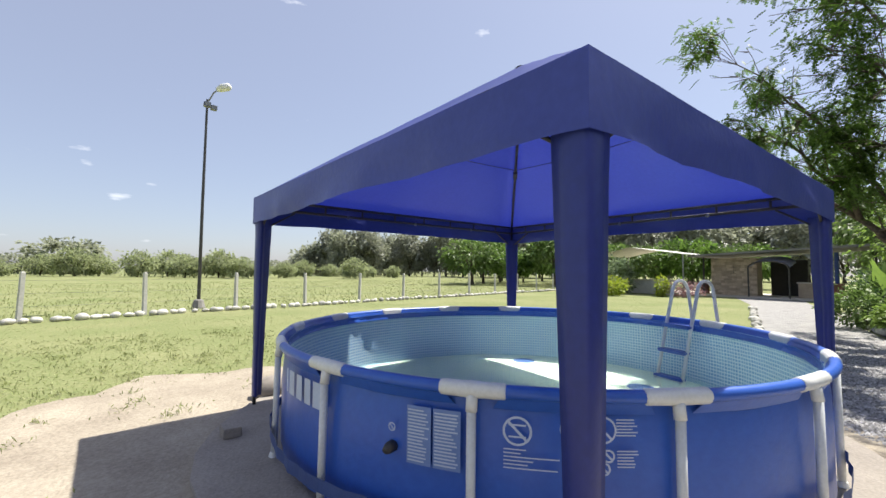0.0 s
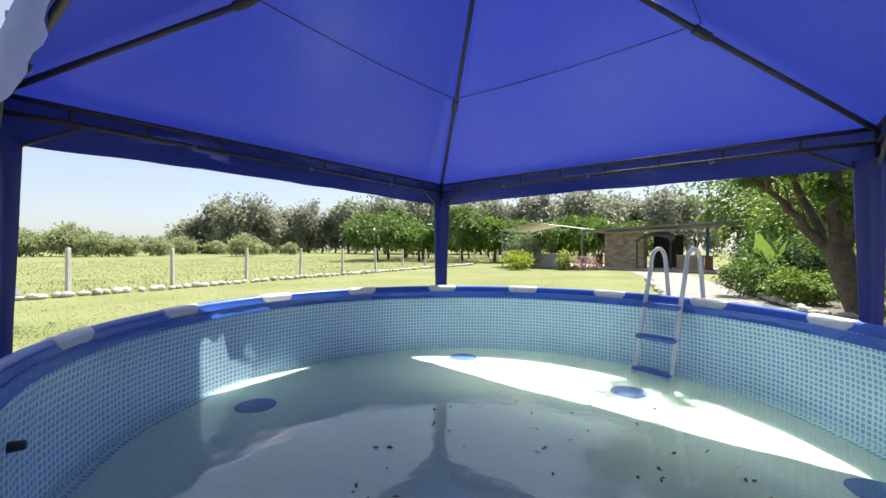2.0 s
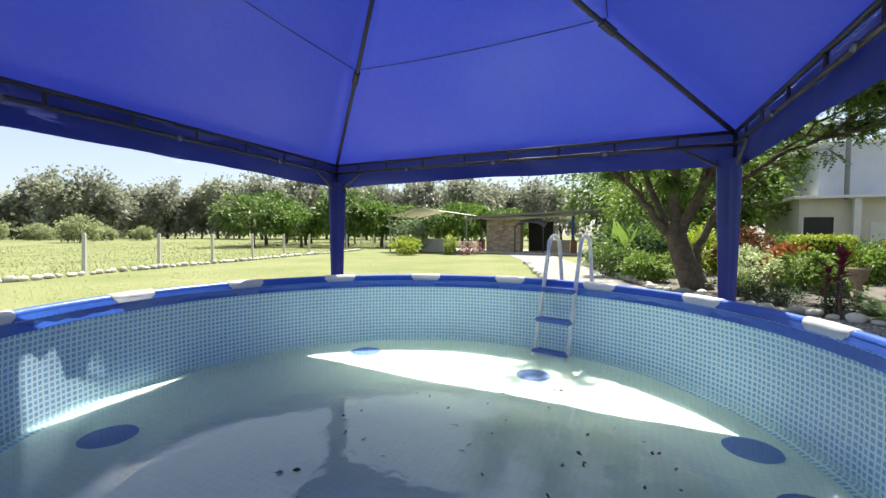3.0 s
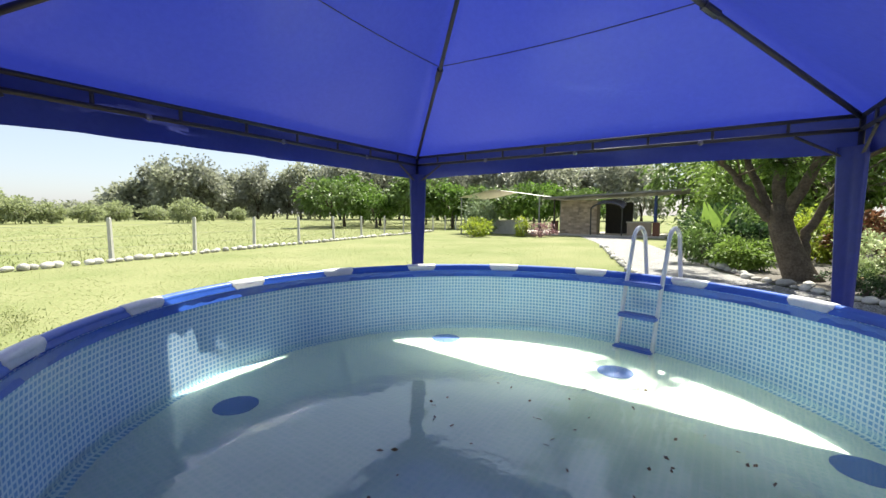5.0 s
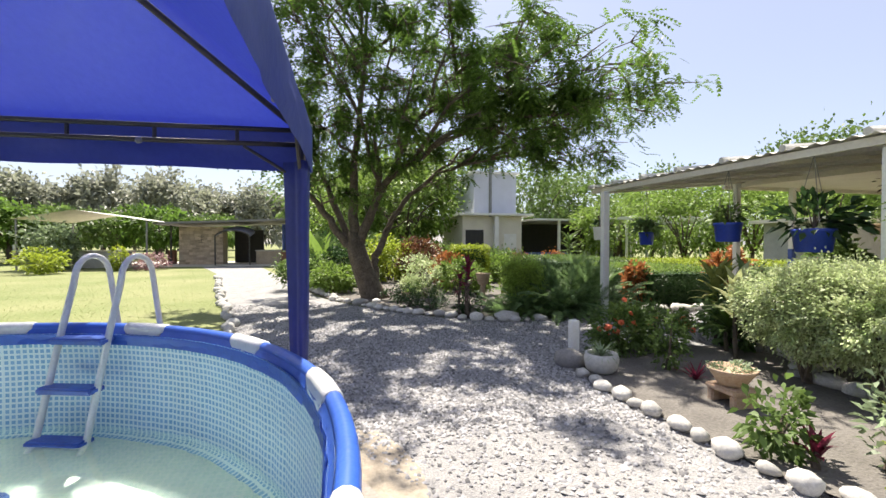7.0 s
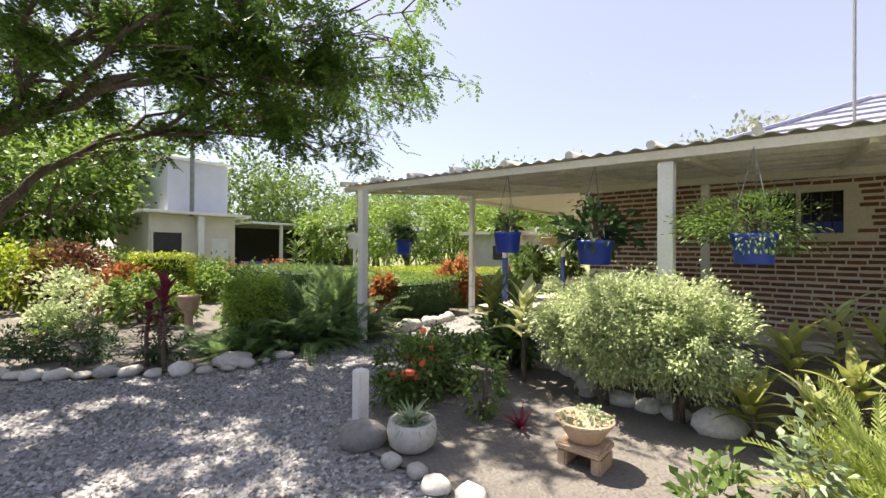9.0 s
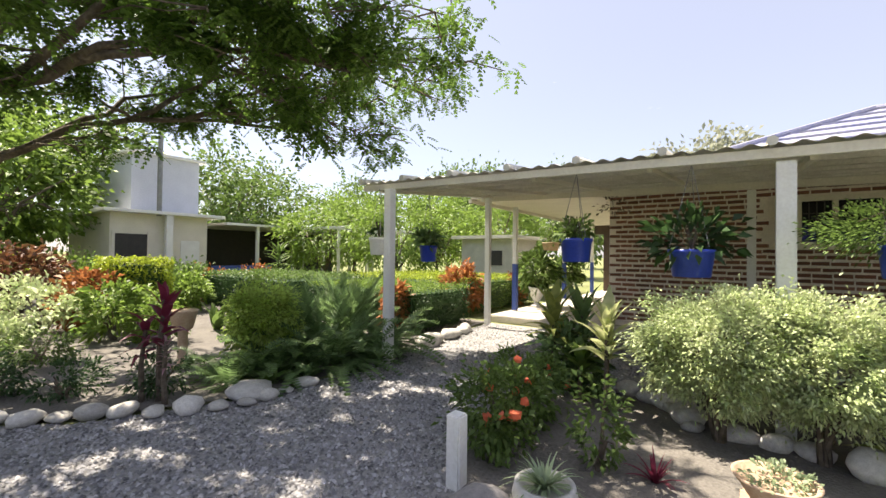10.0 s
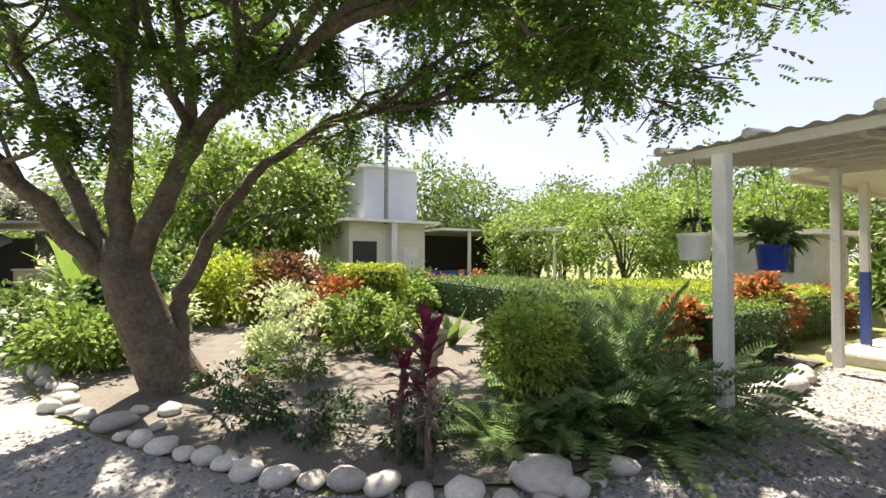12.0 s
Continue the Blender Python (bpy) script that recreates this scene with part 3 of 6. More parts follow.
def build_pool():
    pool = thing("swimming_pool", PC.x, PC.y, 0.05, "round blue frame pool half filled with clear water", "pool")
    Z = lambda z: z - 0.05
    def r_out(a, z):
        near = min(abs((a - j + 180) % 360 - 180) for j in JOINTS)
        bell = 0.035 * math.sin(math.pi * min(1, max(0, (z + 0.02) / 0.9))) + 0.05 * max(0, 1 - z / 0.3) ** 2
        return PR - 0.05 + bell * (0.7 + 0.3 * min(1, near / 9)) + 0.004 * math.sin(a * 1.7) - 0.1 * max(0, 1 - z / 0.08) ** 2
    zs = [Z(z) for z in (0.05, 0.07, 0.1, 0.16, 0.24, 0.34, 0.45, 0.58, 0.7, 0.8, 0.87)]
    ring_wall(r_out, zs, M_POOLOUT, "outer_wall", pool, "blue vinyl outer wall")
    ring_wall(lambda a, z: r_out(a, z) - 0.012, zs, M_MOSAIC, "inner_liner", pool, "printed blue mosaic liner", uv=True)
    ring_wall(lambda a, z: r_out(a, z) - 0.02, [Z(0.8), Z(0.83), Z(0.868)], M_POOLOUT, "rim_band", pool, "plain blue band under the rim")
    bm = bmesh.new()
    bmesh.ops.create_circle(bm, cap_ends=True, segments=96, radius=PR - 0.07)
    bmesh.ops.translate(bm, vec=(0, 0, 0.012), verts=bm.verts)
    part("floor_liner", bm, M_POOLFLOOR, pool, "pale green-white pool floor")
    w = 0.2
    bm = bmesh.new()
    bmesh.ops.create_circle(bm, cap_ends=True, segments=180, radius=1)
    for v in bm.verts:
        a = math.degrees(math.atan2(v.co.y, v.co.x)) % 360
        v.co = rim(a, r_out(a, w) - 0.013, w)
    me = bpy.data.meshes.new("water")
    bm.to_mesh(me)
    bm.free()
    if me.polygons[0].normal.z < 0:
        me.flip_normals()
    water = link_mesh("water", me, M_WATER, pool, "still shallow water")
    water.visible_shadow = False
    # floor discs
    for x, y in ((2.75, 4.12), (4.83, 3.77), (4.86, 2.1), (4.17, 0.73), (3.64, 0.61)):
        bm = bmesh.new()
        bmesh.ops.create_circle(bm, cap_ends=True, segments=28, radius=0.145)
        bmesh.ops.translate(bm, vec=(x - PC.x, y - PC.y, 0.018), verts=bm.verts)
        part("floor_disc", bm, M_STEP, pool, "blue disc on the pool floor")
    n = len(JOINTS)
    for i, a in enumerate(JOINTS):
        b = JOINTS[(i + 1) % n] + (360 if i == n - 1 else 0)
        # sleeve of the wall over the top rail
        pts = [rim(a + 3.9 + (b - a - 7.8) * (k - 1) / 6, PR, Z(PH)) for k in range(9)]
        bm = bmesh.new()
        ring = []
        for k, p in enumerate(pts):
            ang = math.atan2(p.y, p.x)
            o = Vector((math.cos(ang), math.sin(ang), 0))
            row = []
            for s in range(10):
                f = s * math.tau / 10
                row.append(bm.verts.new(p + o * (0.033 * math.cos(f)) + Vector((0, 0, 0.033 * math.sin(f)))))
            ring.append(row)
        for r0, r1 in zip(ring[1:-1], ring[2:-1]):
            for s in range(10):
                bm.faces.new((r0[s], r0[(s + 1) % 10], r1[(s + 1) % 10], r1[s]))
        # apron that joins the sleeve to the wall, inside and outside
        for off, zlow, gap in ((-0.034, 0.805, -0.03), (0.03, 0.81, 0.012)):
            prev = None
            for k in range(1, 8):
                p = pts[k]
                ang = math.degrees(math.atan2(p.y, p.x))
                o = Vector((math.cos(radians(ang)), math.sin(radians(ang)), 0))
                inset = ang + (-1.5 if k == 1 else 1.5 if k == 7 else 0)
                t = bm.verts.new(p + o * off)
                lo = bm.verts.new(rim(inset, r_out(inset % 360, Z(zlow)) + gap, Z(zlow)))
                if prev:
                    bm.faces.new((prev[0], t, lo, prev[1]))
                prev = (t, lo)
        part("rail_sleeve", bm, M_POOLOUT, pool, "", True)
        # white tee joint and upright
        tee = part("tee_joint", tube([rim(a + k, PR, Z(PH)) for k in (-4.1, -3.9, -2, 0, 2, 3.9, 4.1)], [0.032, 0.039, 0.039, 0.041, 0.039, 0.039, 0.032], 12), M_PLASTW, pool, "white plastic tee joint", True)
        fl = bmesh.new()
        up_row = [fl.verts.new(rim(a + 3.9 * k / 3, PR - 0.038, Z(PH + 0.005))) for k in range(-3, 4)]
        low_row = [fl.verts.new(rim(a + 2.5 * k / 3, PR - 0.047, Z(PH - 0.06))) for k in range(-3, 4)]
        for k in range(6):
            fl.faces.new((low_row[k], low_row[k + 1], up_row[k + 1], up_row[k]))
        part("flange", fl, M_PLASTW, tee)
        part("socket", tube([rim(a, PR + 0.008, Z(PH - 0.02)), rim(a, PR + 0.02, Z(PH - 0.1))], 0.028, 12), M_PLASTW, tee, "", True)
        part("upright", tube([rim(a, PR + 0.02, Z(PH - 0.08)), rim(a, PR + 0.03, Z(0.055))], 0.023, 12), M_STEELW, pool, "white steel upright", True)
        part("foot", tube([rim(a, PR + 0.03, Z(0.052)), rim(a, PR + 0.03, Z(0.085))], [0.038, 0.03], 12), M_PLASTW, pool, "white plastic foot")
    bm = bmesh.new()
    for i in range(120):
        a, b = 3 * i, 3 * (i + 1)
        f = lambda q, z: bm.verts.new(rim(q, max(r_out(q % 360, z), PR + 0.052) + 0.006 + 0.01 * math.sin(q * 0.9), Z(z + 0.015 * math.sin(q * 0.13))))
        bm.faces.new((f(a, 0.2), f(b, 0.2), f(b, 0.28), f(a, 0.28)))
    part("belt", bm, M_BAND, pool, "dark blue tension belt")
    R = PR + 0.006
    for c, w in ((-5.6, 0.9), (-3.2, 2.4), (0.0, 2.2), (2.9, 2.0), (5.7, 2.4)):
        part("print_bar", bent_patch(183.2 + c * 1.08 - w / 2, 183.2 + c * 1.08 + w / 2, Z(0.63), Z(0.785), R + 0.004), M_PRINT, pool, "white printed mark")
    bm = bent_patch(207.1, 210.5, Z(0.5), Z(0.787), R + 0.001)
    part("print_panel", bm, M_PRINTBACK, pool, "pale printed safety panel")
    bm = bent_patch(210.8, 214.4, Z(0.5), Z(0.787), R + 0.001)
    part("print_panel", bm, M_PRINTBACK, pool, "pale printed safety panel")
    rs = random.Random(3)
    bm = bmesh.new()
    for c0, c1 in ((207.3, 210.3), (211.0, 214.2)):
        for k in range(16):
            z = 0.515 + k * 0.0165
            bent_patch(c0, c0 + (c1 - c0) * rs.uniform(0.7, 1), Z(z), Z(z + 0.008), R + 0.004, 4, bm)
    tagged(part("small_print", bm, M_PRINT, pool, "rows of small print"), kind="stuff")
    bm = bent_ring(221.2, Z(0.725), 0.068, 0.011, R, bar=True)
    for du, dv, eu, ev in ((-0.04, -0.03, 0.04, -0.022), (-0.04, 0.024, 0.04, 0.032)):
        bent_patch(221.2 + math.degrees(du / R), 221.2 + math.degrees(eu / R), Z(0.725 + dv), Z(0.725 + ev), R + 0.001, 2, bm)
    part("warning_sign", bm, M_PRINT, pool, "white crossed-out warning ring")
    bm = bmesh.new()
    for k, w2 in enumerate((2.6, 2.0, 6.4, 3.4, 2.8, 6.2)):
        bent_patch(219.6, 219.6 + w2, Z(0.638 - k * 0.017), Z(0.644 - k * 0.017), R, 4, bm)
    for k in range(6):
        bent_patch(232.4, 232.4 + rs.uniform(1.8, 2.5), Z(0.795 - k * 0.014), Z(0.801 - k * 0.014), R, 2, bm)
        bent_patch(232.5, 232.5 + rs.uniform(1.8, 2.5), Z(0.655 - k * 0.014), Z(0.661 - k * 0.014), R, 2, bm)
    tagged(part("small_print", bm, M_PRINT, pool, "rows of small print"), kind="stuff")
    for ca, cz, rad in ((230.9, 0.75, 0.062), (227.6, 0.748, 0.062), (231.5, 0.635, 0.03), (231.0, 0.577, 0.03), (228.4, 0.635, 0.03)):
        part("warning_sign", bent_ring(ca, Z(cz), rad, 0.009, R, bar=True), M_PRINT, pool, "white crossed-out warning ring")
    part("drain_plug", tube([rim(204.6, PR - 0.06, Z(0.555)), rim(204.6, PR + 0.02, Z(0.555)), rim(204.6, PR + 0.05, Z(0.55))], [0.03, 0.03, 0.018], 14), M_BARS, pool, "black drain plug", True)
    part("inlet", tube([rim(160, PR - 0.1, Z(0.62)), rim(160, PR - 0.05, Z(0.62))], [0.017, 0.022], 14), M_BARS, pool, "black inlet fitting", True)
    part("print_mark", bent_ring(204.8, Z(0.66), 0.022, 0.006, R, bar=True), M_PRINT, pool)


def build_ladder():
    a_mid = -14.6
    lad = thing("pool_ladder", PC.x, PC.y, 0.05, "white tubular pool ladder with blue steps over the rim", "ladder")
    for side in (-1, 1):
        u = Vector((-math.sin(radians(a_mid)), math.cos(radians(a_mid)), 0)) * side * 0.165
        o = Vector((math.cos(radians(a_mid)), math.sin(radians(a_mid)), 0))
        at = lambda r, z: o * r + u + Vector((0, 0, z))
        arch = [at(1.95, 0.02), at(2.04, 0.35), at(2.16, 0.8), at(2.26, 1.14)]
        arch += [at(2.41 + 0.14 * math.cos(radians(180 - k)), 1.18 + 0.15 * math.sin(radians(k))) for k in range(20, 180, 20)]
        arch += [at(2.56, 1.14), at(2.66, 0.6), at(2.78, 0.0)]
        part("side_rail", tube(arch, 0.02, 10), M_STEELW, lad, "white steel rail", True)
        part("foot", tube([at(2.78, 0.0), at(2.765, 0.06)], 0.028, 10), M_PLASTW, lad)
    a = radians(a_mid)
    for r, z, w in ((1.99, 0.2, 0.18), (2.065, 0.5, 0.18), (2.15, 0.79, 0.18)):
        bm = box(-0.06, -w, -0.02, 0.06, w, 0.022, 0.012)
        bmesh.ops.transform(bm, matrix=Matrix.Rotation(a, 4, "Z") @ Matrix.Translation((r, 0, z)), verts=bm.verts)
        part("step", bm, M_STEP, lad, "blue plastic step")
    for r, z in ((2.72, 0.3), (2.64, 0.72)):
        bm = tube([(r, -0.165, z), (r, 0.165, z)], 0.014, 8)
        bmesh.ops.transform(bm, matrix=Matrix.Rotation(a, 4, "Z"), verts=bm.verts)
        part("crossbar", bm, M_STEELW, lad, "", True)


# ---- gazebo ----
CORNERS = [(1.57, 0.545), (5.39, 0.63), (5.55, 4.7), (1.43, 4.45)]  # the frame stands a little askew
GZ, GLOW, APEX = 2.235, 1.95, 3.6


def build_gazebo():
    cx, cy = sum(c[0] for c in CORNERS) / 4, sum(c[1] for c in CORNERS) / 4
    gz = thing("gazebo", cx, cy, 0.0, "blue tarpaulin gazebo on black steel frame over the pool", "gazebo")
    cor = [Vector((x - cx, y - cy, 0)) / 0.985 for x, y in CORNERS]
    up = lambda v, z: Vector((v.x, v.y, z))
    top = Vector((0, 0, APEX))
    # fabric: four panels with a little sag
    bm = bmesh.new()
    n = 12
    for k in range(4):
        a, b = up(cor[k] * 1.012, GZ), up(cor[(k + 1) % 4] * 1.012, GZ)
        grid = {}
        for i in range(n + 1):
            for j in range(n + 1):
                t, s = i / n, j / n
                e = a.lerp(b, s)
                p = e.lerp(top, t)
                sag = 0.03 * math.sin(math.pi * s) * math.sin(math.pi * min(1, t * 1.05)) + 0.01 * noise.noise(p * 3)
                p.z -= sag
                grid[i, j] = bm.verts.new(p)
        for i in range(n):
            for j in range(n):
                bm.faces.new((grid[i, j], grid[i, j + 1], grid[i + 1, j + 1], grid[i + 1, j]))
    bmesh.ops.remove_doubles(bm, verts=bm.verts, dist=0.002)
    part("roof", bm, M_CANVAS, gz, "translucent blue tarpaulin roof", True)
    for k in range(4):
        # valance, wavy along its lower edge
        a, b = cor[k] * 1.014, cor[(k + 1) % 4] * 1.014
        out = Vector(((b - a).y, -(b - a).x, 0)).normalized()
        bm = bmesh.new()
        m = 40
        rows = []
        for i in range(m + 1):
            s = i / m
            p = a.lerp(b, s)
            low = GLOW + 0.02 * math.sin(s * math.pi) + 0.012 * noise.noise(Vector((s * 9 + k * 7, 0, 0)))
            col = []
            for j in range(6):
                f = j / 5
                w = (0.03 * noise.noise(Vector((s * 6 + k * 11, f * 1.6, 3))) + 0.02 * noise.noise(Vector((s * 17 + k * 5, f * 5, 8)))) * (0.25 + f) * min(1, s * 9, (1 - s) * 9)
                col.append(bm.verts.new(up(p + out * w, GZ + (low - GZ) * f)))
            rows.append(col)
        for r0, r1 in zip(rows, rows[1:]):
            for j in range(5):
                bm.faces.new((r0[j], r1[j], r1[j + 1], r0[j + 1]))
        part("valance", bm, M_VALANCE, gz, "hanging blue valance", True)
        a, b = cor[k] * 0.985, cor[(k + 1) % 4] * 0.985
        part("upper_bar", tube([up(a, 2.215), up(b, 2.215)], 0.016, 8), M_BARS, gz, "black steel bar", True)
        part("lower_bar", tube([up(a, 2.12), up(b, 2.12)], 0.016, 8), M_BARS, gz, "black steel bar", True)
        for s in (0.1, 0.22, 0.34, 0.46, 0.58, 0.7, 0.82, 0.92):
            p = a.lerp(b, s)
            part("strut", tube([up(p, 2.12), up(p, 2.215)], 0.012, 6), M_BARS, gz)
        for s in (0.24, 0.5, 0.75):
            p = a.lerp(b, s) - out * 0.02
            bm = tube([up(p, 2.11), up(p - out * 0.012, 2.11)], [0.022, 0.016], 12)
            part("grommet", bm, M_GALV, gz, "small metal eyelet", True)
        # brace at the corners
        for s, c in ((0.09, a), (0.91, b)):
            p = a.lerp(b, s)
            part("brace", tube([up(p, 2.1), up(c * 0.995, 1.88)], 0.011, 6), M_BARS, gz)
        # seam across each panel
        u = 0.48
        pa, pb = up(cor[k], GZ).lerp(top, u), up(cor[(k + 1) % 4], GZ).lerp(top, u)
        line = []
        for i in range(13):
            s = i / 12
            p = pa.lerp(pb, s)
            p.z -= 0.03 * math.sin(math.pi * s) * math.sin(math.pi * u * 1.05) + 0.014
            line.append(p)
        part("seam", tube(line, 0.004, 5), M_BARS, gz)
        # hip rafter with a joint collar
        c = up(cor[k] * 0.985, 2.2)
        t0 = top - Vector((0, 0, 0.06))
        part("hip_rafter", tube([c, c.lerp(t0, 0.5) - Vector((0, 0, 0.02)), t0], 0.019, 8), M_BARS, gz, "black steel rafter", True)
        q = c.lerp(t0, 0.47) - Vector((0, 0, 0.02))
        part("collar", tube([q - (t0 - c) * 0.02, q + (t0 - c) * 0.02], 0.03, 8), M_BARS, gz)
    part("hub", tube([top - Vector((0, 0, 0.14)), top - Vector((0, 0, 0.03))], [0.05, 0.07], 12), M_BARS, gz)
    # legs: steel post in a cloth sleeve that narrows downwards
    for k in range(4):
        c = cor[k] * 0.985
        leg = part("leg", tube([up(c, 0.03), up(c, 2.2)], 0.018, 8), M_BARS, gz, "black steel leg", True)
        part("base_plate", box(c.x - 0.06, c.y - 0.06, 0.0, c.x + 0.06, c.y + 0.06, 0.012), M_BARS, leg)
        bm = bmesh.new()
        rows = []
        for z in np.linspace(0.14, 2.0, 12):
            w = 0.038 + 0.032 * ((z - 0.14) / 1.86) ** 1.1
            ring = []
            ex, ey = math.copysign(1, c.x), math.copysign(1, c.y)
            for u, v in ((-1.8, 0.35), (-0.8, 0.6), (0.35, 0.62), (0.62, 0.4), (0.6, -0.8), (0.35, -1.8), (-0.1, -1.75), (-0.5, -0.8), (-0.8, -0.5), (-1.75, -0.1)):
                wob = 0.006 * noise.noise(Vector((u * 2, z * 3, k * 5)))
                ring.append(bm.verts.new((c.x + ex * (u * w + wob), c.y + ey * (v * w + wob), z)))
            rows.append(ring)
        for r0, r1 in zip(rows, rows[1:]):
            for j in range(10):
                bm.faces.new((r0[j], r0[(j + 1) % 10], r1[(j + 1) % 10], r1[j]))
        part("leg_sleeve", bm, M_SLEEVE, leg, "blue cloth sleeve", True)


build_pool()
build_ladder()
build_gazebo()


# ---- house with its porch ----
def edge_z(x):
    return 2.42 + (x - 5.5) * 0.022


def build_house():
    # raised terrace
    tagged(part("terrace", box(-4, -24, 0.0, 8.5, -8.75, 0.17, 0.02), M_TERRACE), "pale worn concrete terrace floor", "floor", "", "structure")
    tagged(part("terrace", box(8.504, -24, 0.0, 10.75, -8.75, 0.168, 0.02), M_TERRACE), "pale worn concrete terrace floor", "floor", "", "structure")
    # porch roof
    roof = thing("porch_roof", 4, -7, 2.4, "lean-to porch roof of weathered corrugated sheets", "roof")
    O = Vector((4, -7, 2.4))
    x0, x1, y0, y1, rise = -4.0, 10.75, -4.55, -10.0, 0.5
    pitch = 0.177
    n = int((x1 - x0) / pitch * 6)
    V = []
    for j in range(6):
        f = j / 5
        for i in range(n + 1):
            x = x0 + (x1 - x0) * i / n
            y = y0 + (y1 - y0) * f
            V.append((x - O.x, y - O.y, edge_z(x) + 0.11 + rise * f + 0.015 * math.sin(math.tau * (x - x0) / pitch) - O.z))
    F = [(j * (n + 1) + i, j * (n + 1) + i + 1, (j + 1) * (n + 1) + i + 1, (j + 1) * (n + 1) + i) for j in range(5) for i in range(n)]
    link_mesh("sheeting", np_mesh("sheeting", V, F), M_ROOFSHEET, roof, "weathered corrugated sheeting", True)
    # ridge caps of the sheets that stand up along the edge
    for i in range(18):
        x = x0 + 0.5 + i * 0.83
        cap = tube([(x - O.x, y0 + 0.03 - O.y, edge_z(x) + 0.135 - O.z), (x - O.x, -9.8 - O.y, edge_z(x) + 0.12 + rise - O.z)], 0.045, 6)
        part("lap_joint", cap, M_ROOFSHEET, roof)
    def beam(name, ya, zadd, h, w, mat):
        bm = bmesh.new()
        vs = []
        for x in (x0 + 0.05, x1 - 0.12):
            for dy, dz in ((-w / 2, 0), (w / 2, 0), (w / 2, h), (-w / 2, h)):
                vs.append(bm.verts.new((x - O.x, ya + dy - O.y, edge_z(x) + zadd + dz - O.z)))
        for q in ((0, 1, 2, 3), (7, 6, 5, 4), (0, 4, 5, 1), (1, 5, 6, 2), (2, 6, 7, 3), (3, 7, 4, 0)):
            bm.faces.new([vs[i] for i in q])
        part(name, bm, mat, roof)
    beam("fascia", -4.63, 0.0, 0.085, 0.05, M_CREAM)
    beam("beam", -8.2, 0.22, 0.12, 0.08, M_CREAM)
    for k in range(7):
        y = -5.3 - k * 0.7
        beam("purlin", y, -0.0 + rise * (y0 - y) / (y0 - y1), 0.07, 0.06, M_TIMBER)
    for x in np.arange(-3.4, 10.7, 1.25):
        bm = tube([(x - O.x, -4.7 - O.y, edge_z(x) - 0.0 - O.z), (x - O.x, -9.75 - O.y, edge_z(x) + rise - 0.03 - O.z)], 0.035, 4)
        part("rafter", bm, M_CREAM, roof)
    # posts
    def post(x, y, z0, z1, r, band, label):
        p = thing("porch_post", x, y, z0, label, "post", "porch posts")
        part("shaft", box(-r, -r, 0, r, r, z1 - z0, 0.008), M_WHITE, p)
        if band:
            part("painted_band", box(-r - 0.004, -r - 0.004, 0.02, r + 0.004, r + 0.004, band, 0.008), M_BLUEPAINT, p, "blue painted foot")
    post(9.97, -4.5, 0, edge_z(10) - 0.02, 0.062, 0, "square white porch post among ferns")
    post(5.53, -4.72, 0, edge_z(5.5) - 0.02, 0.07, 0, "square white porch post behind the bush")
    post(0.9, -4.72, 0, edge_z(0.9) - 0.02, 0.07, 0, "square white porch post")
    post(10.33, -7.96, 0.1, edge_z(10.4) + 0.28, 0.055, 0, "square white post on the terrace edge")
    post(5.75, -8.3, 0, edge_z(5.7) + 0.22, 0.06, 0, "cream porch post before the brick wall")
    post(10.58, -9.78, 0.165, 2.8, 0.055, 1.2, "white terrace post with a blue painted foot")
    post(10.65, -13.5, 0.165, 2.8, 0.055, 1.2, "white terrace post with a blue painted foot")
    post(10.65, -16.5, 0.165, 2.8, 0.055, 1.2, "white terrace post with a blue painted foot")
    # passage ceiling
    tagged(part("ceiling", box(8.35, -22, 2.86, 11.0, -8.3, 2.93), M_CREAM), "cream boarded passage ceiling", "ceiling", "", "structure")
    tagged(part("trim", box(10.98, -22, 2.78, 11.06, -8.3, 2.86), M_CREAM), "cream edge beam of the passage", "beam", "", "structure")
    # far end of the passage: dark jamb and lintel
    tagged(part("trim", box(10.3, -18.2, 0.17, 10.6, -17.9, 2.5), M_DARKWOOD), "dark wooden jamb at the passage end", "post", "", "structure")
    tagged(part("trim", box(8.35, -18.2, 2.5, 10.95, -17.9, 2.86), M_DARKWOOD), "dark wooden lintel at the passage end", "beam", "", "structure")
    # brick wall as mortar core; its bricks follow at the end of the file
    core = thing("wall_front", 0, -9.95, 0.17, "red brick house wall with wide pale joints", "wall", "", "structure")
    wx0, wx1 = 3.93, 5.4
    for a, b, c, d in ((-4, wx0, 0.0, 2.75), (wx1, 8.3, 0.0, 2.75), (wx0, wx1, 0.0, 1.62), (wx0, wx1, 2.5, 2.75)):
        part("mortar", box(a, -0.11, c, b, 0.11, d), M_MORTAR, core)
    side = thing("wall_side", 8.2, -14, 0.17, "red brick side wall of the passage", "wall", "", "structure")
    part("mortar", box(-0.1, -8, 0, 0.1, 3.93, 2.7), M_MORTAR, side)
    # window
    w = thing("window_1", (wx0 + wx1) / 2, -9.88, 1.79, "cream window with dark grille panes in brick wall", "window", "", "structure")
    hw, h = (wx1 - wx0) / 2, 0.88
    for a, b, c, d in ((-hw, hw, 0, 0.08), (-hw, hw, h - 0.08, h), (-hw, -hw + 0.07, 0.08, h - 0.08), (hw - 0.07, hw, 0.08, h - 0.08), (-0.12, -0.05, 0.08, h - 0.08), (0.36, 0.43, 0.08, h - 0.08)):
        part("window_frame", box(a, -0.06, c, b, 0.08, d, 0.006), M_CREAM, w)
